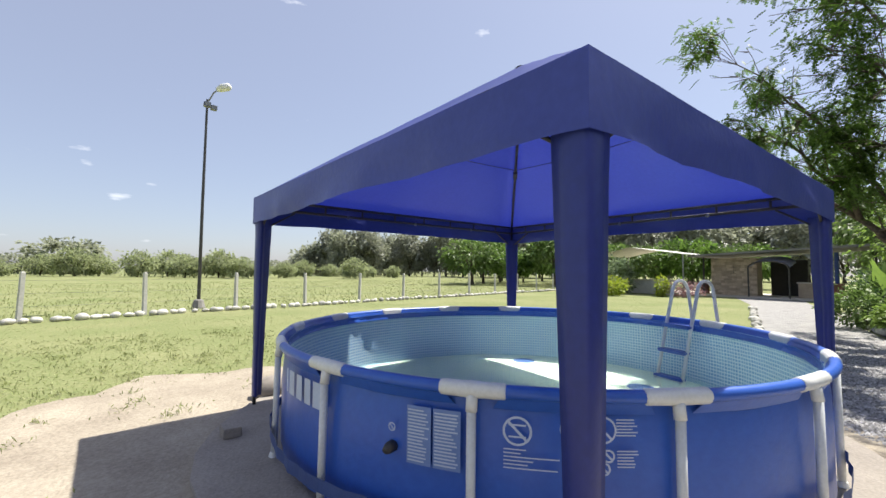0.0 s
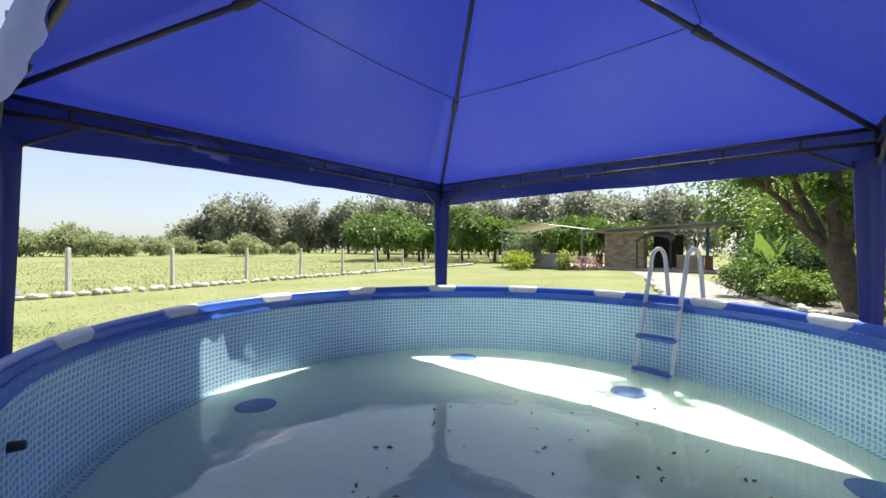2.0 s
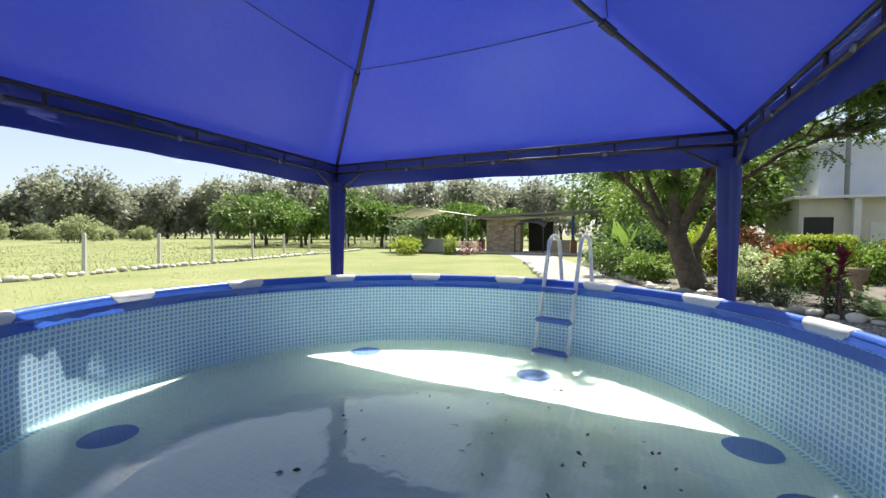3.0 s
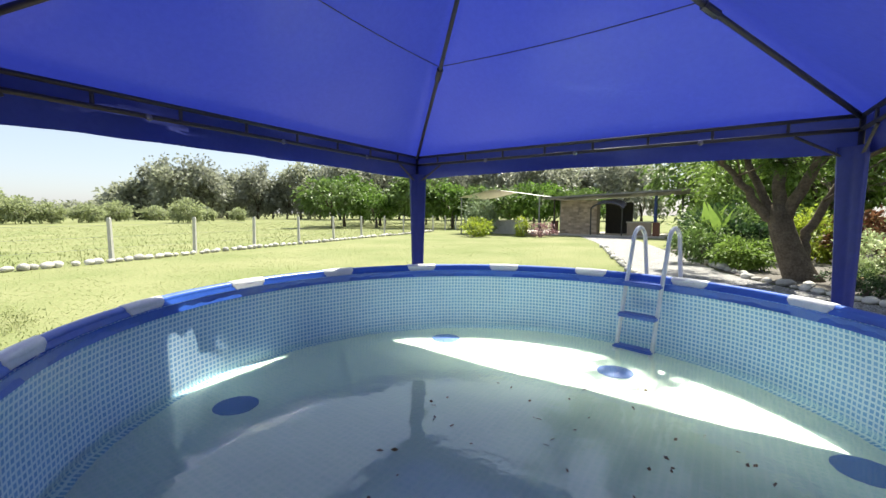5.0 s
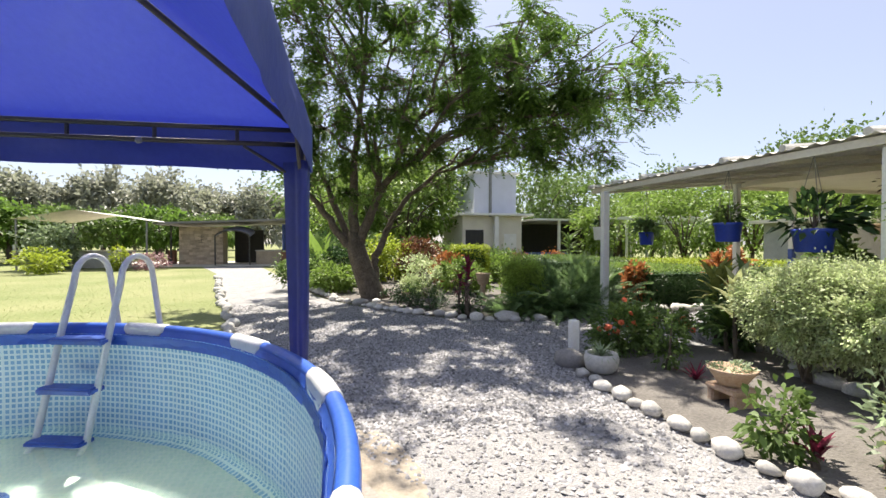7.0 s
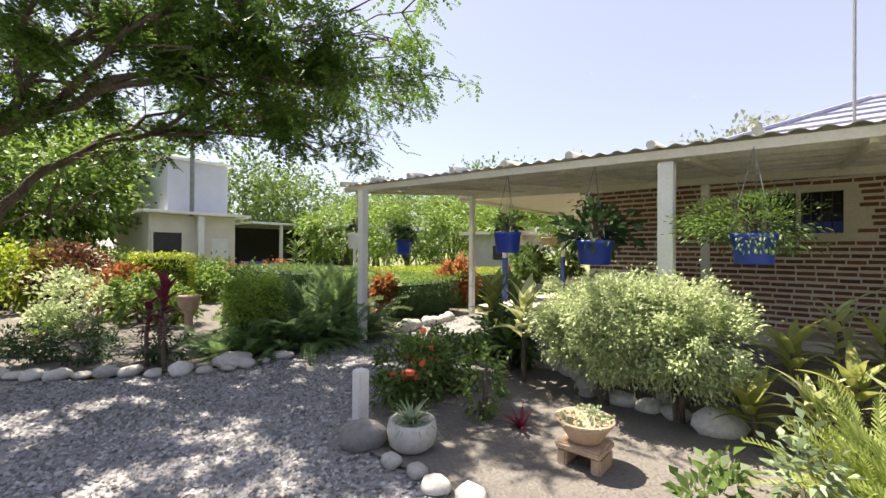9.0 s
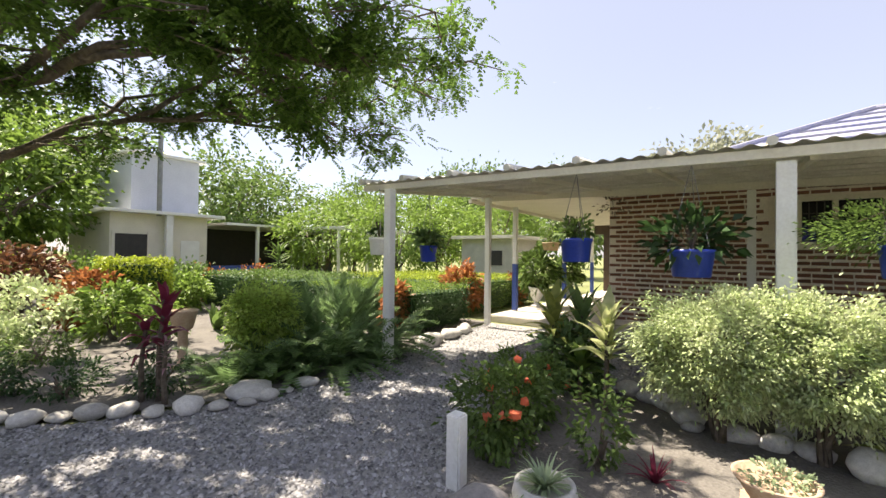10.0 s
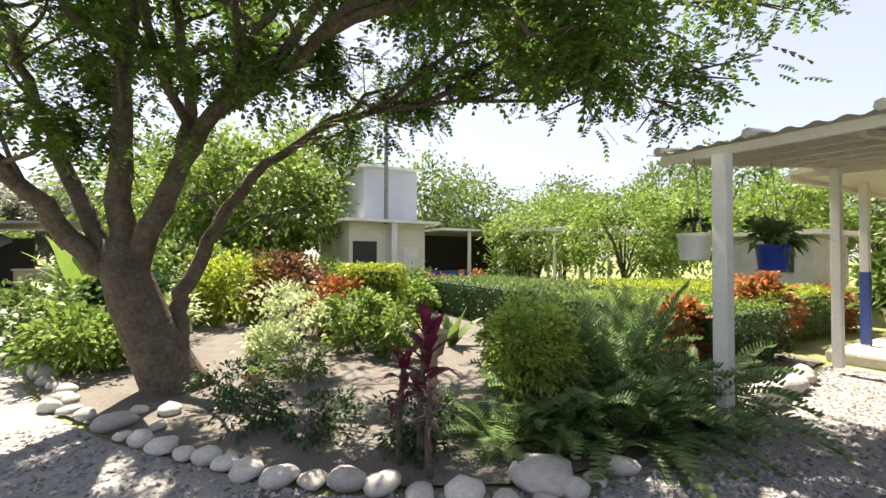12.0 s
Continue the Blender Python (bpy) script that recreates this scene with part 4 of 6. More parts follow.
    for a, b in ((-hw + 0.07, -0.12), (-0.05, 0.36), (0.43, hw - 0.07)):
        part("pane", box(a, -0.02, 0.08, b, -0.01, h - 0.08), M_GLASS_DARK, w)
        m = 4
        for i in range(1, m):
            x = a + (b - a) * i / m
            part("grille_bar", tube([(x, 0.02, 0.08), (x, 0.02, h - 0.08)], 0.009, 6), M_BARS, w)
        for z in (0.3, 0.58):
            part("grille_bar", tube([(a, 0.02, z), (b, 0.02, z)], 0.008, 6), M_BARS, w)
    part("window_sill", box(-hw - 0.06, -0.05, -0.06, hw + 0.06, 0.16, 0.0, 0.01), M_CREAM, w)
    # hipped main roof
    mr = thing("house_roof", 1.2, -14.5, 2.95, "blue-grey hipped sheet roof over the brick house", "roof")
    ridge_a, ridge_b = Vector((2.1, 0, 2.3)), Vector((-4.0, 0, 2.3))
    c0, c1, c2, c3 = Vector((7.4, 4.7, 0.15)), Vector((-9, 4.7, 0.15)), Vector((-9, -4.7, 0.15)), Vector((7.4, -4.7, 0.15))
    for q in ((c0, ridge_a, ridge_b, c1), (c3, ridge_a, c0), (c2, ridge_b, ridge_a, c3), (c1, ridge_b, c2)):
        bm = bmesh.new()
        bm.faces.new([bm.verts.new(v) for v in q])
        r = bmesh.ops.extrude_face_region(bm, geom=list(bm.faces))
        bmesh.ops.translate(bm, vec=(0, 0, -0.08), verts=[v for v in r["geom"] if isinstance(v, bmesh.types.BMVert)])
        part("roof_slope", bm, M_BLUEROOF, mr)
    rows = 9
    for k in range(1, rows):
        f = k / rows
        a, b = c0.lerp(ridge_a, f), c1.lerp(ridge_b, f)
        part("tile_course", tube([a + Vector((0, 0, 0.02)), b + Vector((0, 0, 0.02))], 0.03, 4), M_BLUEROOF, mr)
        b = c3.lerp(ridge_a, f)
        part("tile_course", tube([a + Vector((0, 0, 0.02)), b + Vector((0, 0, 0.02))], 0.03, 4), M_BLUEROOF, mr)
    for a, b in ((c0, ridge_a), (c3, ridge_a), (ridge_a, ridge_b)):
        part("ridge_cap", tube([a + Vector((0, 0, 0.03)), b + Vector((0, 0, 0.03))], 0.07, 8), M_BLUEROOF, mr)
    ant = thing("antenna_mast", 3.9, -9.4, 2.9, "thin grey antenna mast above the porch roof", "antenna")
    part("mast", tube([(0, 0, 0), (0, 0, 4.2)], 0.022, 8), M_GALV, ant)
    wl = thing("hanging_ornament", 8.0, -8.9, 2.5, "dry black hanging bird ornament under the ceiling", "ornament")
    g = np.random.default_rng(9)
    P, q = cloud(g, 90, (0, 0, 0.1), (0.25, 0.08, 0.16), 6, 0.4)
    tagged(link_mesh("dry_bundle", leaf_mesh("dry_bundle", P, q, 0.09, 0.03, 0.1, 3), M_DARKWOOD, wl), kind="stuff")
    part("hook", tube([(0, 0, 0.1), (0, 0, 0.36)], 0.005, 5), M_BARS, wl)
    # rear walls that close the house
    tagged(part("wall_back", box(-9, -20, 0, -4, -9.9, 3.0), M_CREAM), "plain rendered house wall", "wall", "", "structure")


build_house()


def hanging_planter(x, y, z, mat, leaf, label, spread, n, size, droop=0.3, w=0.27):
    t = thing("hanging_planter", x, y, z, label, "planter", "hanging planters")
    part("pot", lathe([(w * 0.82, 0), (w * 0.86, 0.01), (w, 0.22), (w * 1.06, 0.225), (w * 1.06, 0.26), (w * 0.94, 0.26), (w * 0.9, 0.22)], 28), mat, t, "", True)
    top = edge_z(x) - z + 0.02
    for k in range(3):
        a = k * math.tau / 3 + 0.4
        part("wire", tube([(w * math.cos(a), w * math.sin(a), 0.28), (0, 0, top)], 0.004, 5), M_GALV, t)
    g = np.random.default_rng(int(x * 10))
    P, q = cloud(g, n, (0, 0, 0.36), spread, 26, 0.35, 0.35)
    P[:, 2] = np.maximum(P[:, 2], 0.12)
    link_mesh("foliage", leaf_mesh("foliage", P, q + [0, 0, 0.25], g.uniform(0.7, 1.3, n) * size, size * 0.5, droop, 2), leaf, t)
    for k in range(7):
        e = q[k * 11] * np.array(spread)
        part("stem", tube([(0, 0, 0.25), (e[0] * 0.5, e[1] * 0.5, 0.5), (e[0], e[1], 0.42 + e[2])], [0.008, 0.006, 0.003], 5), M_BARK, t)
    return t


hanging_planter(7.33, -4.68, 1.5, M_BLUEPOT, L_MID, "blue plastic hanging pot with leafy green plant", (0.18, 0.18, 0.12), 240, 0.08, w=0.165)
hanging_planter(6.23, -4.68, 1.38, M_BLUEPOT, L_DARK, "blue plastic hanging pot with large dark leaves", (0.36, 0.32, 0.22), 260, 0.14, w=0.19)
hanging_planter(4.83, -4.6, 1.42, M_BLUEPOT, L_MID, "blue hanging pot overflowing with bushy fern", (0.46, 0.4, 0.22), 4200, 0.034, w=0.165)


# ---- second building ----
def build_far_house():
    h = thing("far_house", 24, -8, 0, "two-storey white rendered house with veranda", "house")
    part("wall", box(0.0, -0.4, 0, 5, 2.9, 2.95), M_CREAM, h, "cream ground-floor wall")
    part("wall", box(0.6, -0.3, 3.08, 5, 2.1, 5.3), M_SKYPAINT, h, "pale blue upper wall")
    part("roof", box(-0.5, -0.9, 2.95, 5.2, 3.2, 3.07, 0.02), M_WHITE, h, "white roof slab")
    part("roof", box(0.4, -0.5, 5.3, 5.2, 2.3, 5.4), M_WHITE, h)
    part("pillar", box(-0.4, 1.02, 0, -0.2, 1.25, 2.95), M_WHITE, h)
    # flat near-black panel: the shade of the open doorway as colour
    d = part("door", box(-0.03, 1.75, 0, 0.02, 2.75, 2.2), M_INSHADE, h, "doorway panel painted near-black as inside shade")
    part("door_frame", box(-0.05, 2.75, 0, 0.03, 2.84, 2.28), M_CREAM, d)
    part("door_frame", box(-0.05, 1.66, 0, 0.03, 1.75, 2.28), M_CREAM, d)
    part("downpipe", tube([(-0.24, 1.45, 2.9), (-0.24, 1.45, 7.5)], 0.09, 8), M_GALV, h, "grey utility pole")
    # veranda; the shade inside is the near-black colour of its back wall
    part("roof", box(-0.6, -9.5, 2.72, 5, -0.92, 2.82), M_WHITE, h, "thin white veranda roof")
    part("wall", box(3.0, -9.4, 0, 3.2, -0.45, 2.7), M_INSHADE, h, "veranda back wall painted near-black as shade")
    for y in (-2.4, -4.2, -6.0, -7.8, -9.3):
        part("pillar", box(-0.45, y - 0.06, 0, -0.33, y + 0.06, 2.72), M_WHITE, h, "white veranda post")
    part("parapet", box(-0.3, -3.2, 0, -0.2, -0.5, 1.0), M_BLUEPAINT, h, "blue parapet")
    part("window", box(-0.03, -0.1, 1.1, 0.0, 0.6, 2.0), M_WHITE, h)


build_far_house()


def build_pergola():
    p = thing("pergola", 20, -14, 0, "white garden pergola with slender posts", "pergola")
    for x in (0, 2.5):
        for y in (-4, -2, 0, 2):
            part("post", tube([(x, y, 0), (x, y, 2.6)], 0.06, 8), M_WHITE, p)
        part("beam", box(x - 0.05, -4.4, 2.6, x + 0.05, 2.4, 2.72), M_WHITE, p)
    for y in np.arange(-4.2, 2.4, 0.6):
        part("slat", box(-0.4, y - 0.03, 2.72, 2.9, y + 0.03, 2.78), M_WHITE, p)


build_pergola()


def build_outhouse():
    h = thing("outbuilding", 13.4, -15.0, 0, "small grey rendered outbuilding behind the hedge", "shed")
    part("wall", box(-0.6, -1.2, 0, 1.6, 1.0, 2.2), M_FENCE, h)
    part("roof", box(-0.9, -1.5, 2.2, 1.9, 1.3, 2.32), M_CREAM, h)
    # plate coloured near-black for the shade behind the window
    part("window", box(-0.2, 1.0, 1.2, 0.4, 1.03, 1.75), M_INSHADE, h)


build_outhouse()


# ---- kiosk across the lawn ----
def build_kiosk():
    k = thing("kiosk", 32, 9, 0, "stone barbecue kiosk with flat dark roof and blue posts", "kiosk")
    part("floor", box(-1.0, -4.5, 0.0, 5, 8.5, 0.1), M_TERRACE, k)
    part("wall", box(0.0, -0.1, 0.1, 0.25, 2.5, 2.5), M_KSTONE, k, "rough stone wall")
    part("wall", box(0.25, 2.25, 0.1, 3.5, 2.5, 2.5), M_KSTONE, k, "rough stone wall")
    part("wall", box(0.25, -0.1, 0.1, 0.9, 0.1, 2.5), M_KSTONE, k, "rough stone wall")
    # near-black plate paints the shade inside the window
    part("window", box(-0.02, 1.05, 1.5, 0.0, 1.4, 2.0), M_INSHADE, k, "small window painted near-black as inside shade")
    rs = random.Random(8)
    z = 0.12
    while z < 2.45:
        hgt = rs.uniform(0.12, 0.2)
        y = -0.1
        while y < 2.5:
            w = rs.uniform(0.2, 0.45)
            part("stone", box(-0.03, y + 0.01, z, 0.0, min(y + w, 2.5) - 0.01, z + hgt - 0.02, 0.008), M_KSTONE, k)
            y += w
        z += hgt
    # shade under the kiosk roof put into this wall's colour
    part("wall", box(2.6, -2.0, 0.1, 2.8, -0.1, 2.4), M_INSHADE, k, "kiosk back wall painted near-black as shade")
    # arched metal awning over the doorway
    bm = bmesh.new()
    rows = []
    for i in range(11):
        f = radians(180 * i / 10)
        rows.append([bm.verts.new((x, -1.0 + 1.0 * math.cos(f), 2.05 + drop + 0.42 * math.sin(f))) for x, drop in ((-1.3, -0.2), (0.2, 0.12))])
    for a, b in zip(rows, rows[1:]):
        bm.faces.new((a[0], b[0], b[1], a[1]))
    part("awning", bm, M_BLUEROOF, k, "arched blue sheet awning", True)
    hoop = [(-1.32, -1.0 + 1.0 * math.cos(radians(a)), 1.84 + 0.42 * math.sin(radians(a))) for a in range(0, 181, 15)]
    part("awning_hoop", tube(hoop, 0.045, 8), M_BARS, k, "black bent tube along the awning edge", True)
    for y in (-2.0, 0.0):
        part("awning_post", tube([(-1.25, y, 0.1), (-1.3, y, 1.86)], 0.045, 8), M_BARS, k)
    part("counter", box(0.0, -3.6, 0.1, 0.3, -2.1, 0.95), M_KSTONE, k, "low stone counter")
    part("counter_top", box(-0.1, -3.65, 0.95, 0.4, -2.05, 1.02), M_TERRACE, k)
    part("pier", box(-0.3, -4.1, 0.1, 0.1, -3.7, 1.0), M_BRICK, k, "brick pier")
    part("pier", box(0.6, 3.0, 0.1, 1.0, 3.4, 1.0), M_BRICK, k, "brick pier")
    part("pier", box(-0.1, -5.5, 0.1, 0.3, -5.1, 1.0), M_BRICK, k, "brick pier")
    for y in (-3.8,):
        part("post", tube([(0.1, y, 0.1), (0.1, y, 2.75)], 0.1, 10), M_BLUEPAINT, k, "blue post")
    for y in (-5.3, 3.2):
        part("post", tube([(0.6, y, 0.1), (0.6, y, 2.75)], 0.06, 8), M_BARS, k)
    bm = bmesh.new()
    vs = [bm.verts.new(v) for v in ((-1.4, -5.8, 3.0), (-1.4, 3.4, 2.6), (4, 3.4, 2.6), (4, -5.8, 3.0))]
    f = bm.faces.new(vs)
    r = bmesh.ops.extrude_face_region(bm, geom=[f])
    bmesh.ops.translate(bm, vec=(0, 0, 0.12), verts=[v for v in r["geom"] if isinstance(v, bmesh.types.BMVert)])
    part("roof", bm, M_ROOFDARK, k, "flat dark sheet roof")
    # light tent roof beside it
    t = thing("shade_roof", 31, 15, 0, "pale gabled sheet shelter beside the kiosk", "shelter")
    bm = bmesh.new()
    a = [bm.verts.new(v) for v in ((-2, -3, 2.75), (-2, 0.6, 3.3), (-2, 3.6, 2.75), (3, -3, 2.75), (3, 0.6, 3.3), (3, 3.6, 2.75))]
    bm.faces.new((a[0], a[1], a[4], a[3]))
    bm.faces.new((a[1], a[2], a[5], a[4]))
    part("roof", bm, M_ROOFSHEET, t, "pale corrugated roof")
    for x, y in ((-1.8, -2.9), (-1.8, 3.4), (2.8, -2.9), (2.8, 3.4)):
        part("post", tube([(x, y, 0), (x, y, 2.75)], 0.05, 8), M_GALV, t)
    part("counter", box(-0.6, -1.4, 0, -0.2, 1.2, 0.95), M_FENCE, t, "grey block counter")
    part("counter_top", box(-0.7, -1.5, 0.95, 0.1, 1.3, 1.03), M_TERRACE, t)
    part("side_wall", box(-0.2, 1.0, 0, 0.9, 1.2, 0.95), M_FENCE, t)


build_kiosk()


# ---- fence, stones along it, lamp ----
def fence_y(x):
    return 15.35 + 0.21 * x


def build_fence():
    f = thing("fence", 0, 15.3, 0, "pasture fence of pale concrete posts and wire", "fence")
    me = None
    for i in range(26):
        x = -12.8 + i * 2.72
        y = fence_y(x) + 0.35 - 15.3
        if me is None:
            me = part("post", tube([(0, 0, -0.05), (0, 0, 1.3), (0, 0, 1.34)], [0.075, 0.065, 0.04], 4), M_FENCE, f)
            me.location = (x, y, 0)
            me.rotation_euler = (0, 0, 0.6)
        else:
            ob = new("post", me.data)
            ob.parent = f
            ob.location = (x, y, 0)
            ob.rotation_euler = (0.02 * math.sin(i * 5), 0.02 * math.cos(i * 3), 0.6 + 0.1 * math.sin(i))
    for z in (0.4, 0.75, 1.1):
        part("wire", tube([(-12.8, fence_y(-12.8) + 0.35 - 15.3, z), (55.2, fence_y(55.2) + 0.35 - 15.3, z)], 0.004, 4), M_GALV, f)


build_fence()
STONES = [stone_mesh("stone", s) for s in range(5)]


def stone(x, y, r, label, group, name="stone", flat=1.0, rot=0.0, mat=None, z=0.03):
    ob = new(name, STONES[int(abs(x * 37 + y * 91)) % 5])
    if not ob.data.materials:
        ob.data.materials.append(M_STONE)
    ob.matrix_world = pose(x, y, z + r * 0.3 * flat, 0, 0, rot) @ Matrix.Diagonal((r, r, r * flat, 1))
    return tagged(ob, label, "stone", group)


def stone_row(pts, step, r0, r1, seed, label, group, wob=0.06):
    rs = random.Random(seed)
    carry = 0.0
    for (x0, y0), (x1, y1) in zip(pts, pts[1:]):
        d = math.hypot(x1 - x0, y1 - y0)
        while carry < d:
            f = carry / d
            r = rs.uniform(r0, r1)
            stone(x0 + (x1 - x0) * f + rs.uniform(-wob, wob), y0 + (y1 - y0) * f + rs.uniform(-wob, wob), r, label, group, rot=math.degrees(math.atan2(y1 - y0, x1 - x0)) + rs.uniform(-35, 35), flat=rs.uniform(0.75, 1.1))
            carry += max(step * rs.uniform(0.8, 1.3), r * 1.7)
        carry -= d


stone_row([(x, fence_y(x) + 0.1 * math.sin(x * 0.7)) for x in range(-12, 31, 2)], 0.27, 0.1, 0.17, 11, "whitewashed field stone edging the lawn", "stones along the fence")
stone_row([(17.6, 2.25), (14.6, 1.25), (13.5, 0.72)], 0.32, 0.1, 0.19, 12, "rounded white stone edging the tree bed", "stones round the tree bed")
TREE_BED_EDGE = [(13.78, 0.89, 0.15), (13.5, 0.92, 0.14), (13.32, 0.72, 0.14), (13.04, 0.55, 0.13), (12.63, 0.25, 0.22), (12.32, 0.15, 0.11), (12.14, 0.0, 0.13), (11.91, -0.16, 0.17), (11.7, -0.33, 0.13), (11.54, -0.49, 0.13), (11.38, -0.6, 0.15), (11.18, -0.74, 0.17), (10.94, -0.93, 0.17), (10.84, -1.12, 0.15), (10.68, -1.32, 0.18), (10.54, -1.53, 0.18), (10.33, -1.69, 0.16), (10.17, -1.92, 0.18), (10.01, -2.13, 0.14), (9.88, -2.36, 0.13), (9.9, -2.6, 0.13), (9.94, -2.84, 0.12)]
for i, (x, y, r) in enumerate(TREE_BED_EDGE):
    stone(x, y, r * 0.82, "rounded white stone edging the tree bed", "stones round the tree bed", flat=0.8 + 0.25 * math.sin(i * 2.3), rot=i * 67 % 180)
stone_row([(12.95, 0.1), (12.8, -0.12), (12.6, -0.2), (12.3, -0.1)], 0.3, 0.08, 0.14, 14, "rounded grey stone inside the tree bed", "stones round the tree bed")
stone(10.12, -2.5, 0.27, "large flat white boulder edging the tree bed", "stones round the tree bed", flat=0.62, rot=75)
stone(9.98, -3.14, 0.16, "flat white stone edging the tree bed", "stones round the tree bed", flat=0.6, rot=60)
stone_row([(10.25, -5.75), (10.27, -6.15), (10.35, -6.7), (10.52, -7.6)], 0.26, 0.12, 0.2, 15, "pale stone edging the clipped hedge", "stones along the hedge")
stone_row([(6.67, -2.14), (5.9, -2.13), (5.43, -2.18), (5.06, -2.23), (4.53, -2.27), (4.25, -2.46), (3.4, -2.8), (2.0, -3.3)], 0.21, 0.075, 0.115, 16, "whitewashed round stone edging the sandy bed", "stones along the sandy bed", 0.03)
stone_row([(7.2, -5.07), (6.74, -5.1), (6.34, -4.85), (6.25, -4.45), (5.87, -4.39), (5.4, -4.4), (4.9, -4.4)], 0.25, 0.09, 0.19, 17, "pale rounded stone inside the planted bed", "stones inside the bed")
stone(5.05, -4.3, 0.21, "large grey boulder at the foot of the plants", "stones inside the bed", flat=1.0, rot=30)
stone(6.45, -5.0, 0.24, "large pale boulder inside the bed", "stones inside the bed", flat=0.7)
stone_row([(9.55, 2.3), (10.3, 2.44), (12.03, 3.02), (14.0, 3.7), (21.8, 6.16)], 0.3, 0.08, 0.15, 18, "small stone edging the lawn beside the drive", "stones along the drive")
rk = new("rock", stone_mesh("rock", 77, 0.7))
rk.data.materials.append(M_ROCK)
rk.matrix_world = pose(7.05, -2.2, 0.1, 0, 0, 40) @ Matrix.Diagonal((0.21, 0.17, 0.2, 1))
tagged(rk, "dark weathered rock at the bed corner", "rock")
rk2 = new("rock", stone_mesh("rock", 78, 0.7))
rk2.data.materials.append(M_SLAB)
rk2.matrix_world = pose(1.72, 4.78, 0.1, 0, 0, 10) @ Matrix.Diagonal((0.26, 0.2, 0.22, 1))
tagged(rk2, "brown boulder beside the gazebo leg", "rock")
tagged(part("brick_block", box(1.0, 3.6, 0.05, 1.14, 3.8, 0.13, 0.006), M_SLAB), "loose grey concrete block on the slab", "block")


def build_stub():
    t = thing("marker_post", 7.37, -2.42, 0.0, "short white painted marker post beside the gravel", "post")
    part("shaft", box(-0.055, -0.055, 0, 0.055, 0.055, 0.5, 0.012), M_WHITE, t)


build_stub()


def build_street_lamp():
    t = thing("street_lamp", 2.47, 17.5, 0, "tall slim dark lamp post with white lamp head", "lamp")
    part("pole", tube([(0, 0, 0), (0, 0, 4), (0.02, 0, 7.85)], [0.065, 0.055, 0.04], 10), M_BARS, t)
    part("arm", tube([(0.02, 0, 7.7), (0.2, -0.16, 8.1), (0.36, -0.28, 8.25)], 0.025, 8), M_GALV, t)
    part("lamp_head", tube([(0.3, -0.22, 8.22), (0.45, -0.34, 8.3), (0.65, -0.5, 8.33), (0.72, -0.55, 8.32)], [0.08, 0.15, 0.14, 0.05], 12), M_WHITE, t, "white lamp head", True)
    part("spotlight", box(-0.12, -0.3, 7.5, 0.12, -0.08, 7.68, 0.02), M_GALV, t, "grey spotlight")
    part("spotlight", box(0.12, -0.22, 7.45, 0.34, -0.02, 7.62, 0.02), M_GALV, t, "grey spotlight")
    part("foot", tube([(0, 0, 0), (0, 0, 0.3), (0, 0, 0.34)], [0.25, 0.16, 0.1], 10), M_ROCK, t, "dark stone foot")


build_street_lamp()


# ---- plants ----
def limbs_to(g, base, tip, r0, parent, mat, kids, bend=0.35, name="limb"):
    """A bent limb from base to tip with smaller branches; returns the ends."""
    b, t = Vector(base), Vector(tip)
    pts = []
    n = 7
    for i in range(n + 1):
        s = i / n
        p = b.lerp(t, s)
        p.z += bend * math.sin(math.pi * s) * (t - b).length * 0.25
        if 0 < i < n:
            p += Vector(g.normal(size=3)) * 0.07 * (t - b).length / n * 1.6
        pts.append(p)
    bm = tube(pts, [r0 * (1 - 0.86 * i / n) for i in range(n + 1)], 9)
    ends = []
    for k in range(kids):
        i = int(g.integers(2, n + 1))
        s = pts[i]
        d = (t - b).normalized() * 0.8 + Vector(g.normal(size=3)) * 0.65
        d.z = d.z * 0.45 + 0.12
        ln = min(1.2, (t - b).length * g.uniform(0.18, 0.36))
        m1 = s + d.normalized() * ln * 0.5 + Vector((0, 0, 0.1 * ln))
        e = s + d.normalized() * ln
        tube([s, m1, e], [r0 * 0.3 * (1 - 0.6 * i / n), r0 * 0.17, 0.008], 5, bm)
        ends += [m1, e]
        for _ in range(2):
            e2 = e + Vector(g.normal(size=3)) * ln * 0.3
            e2.z = e.z + abs(e2.z - e.z) * 0.3 - 0.1
            tube([m1.lerp(e, 0.6), e2], [0.014, 0.005], 4, bm)
            ends.append(e2)
    ends.append(pts[-1])
    ends += [pts[-2], pts[-3]]
    part(name, bm, mat, parent, "", True)
    return ends


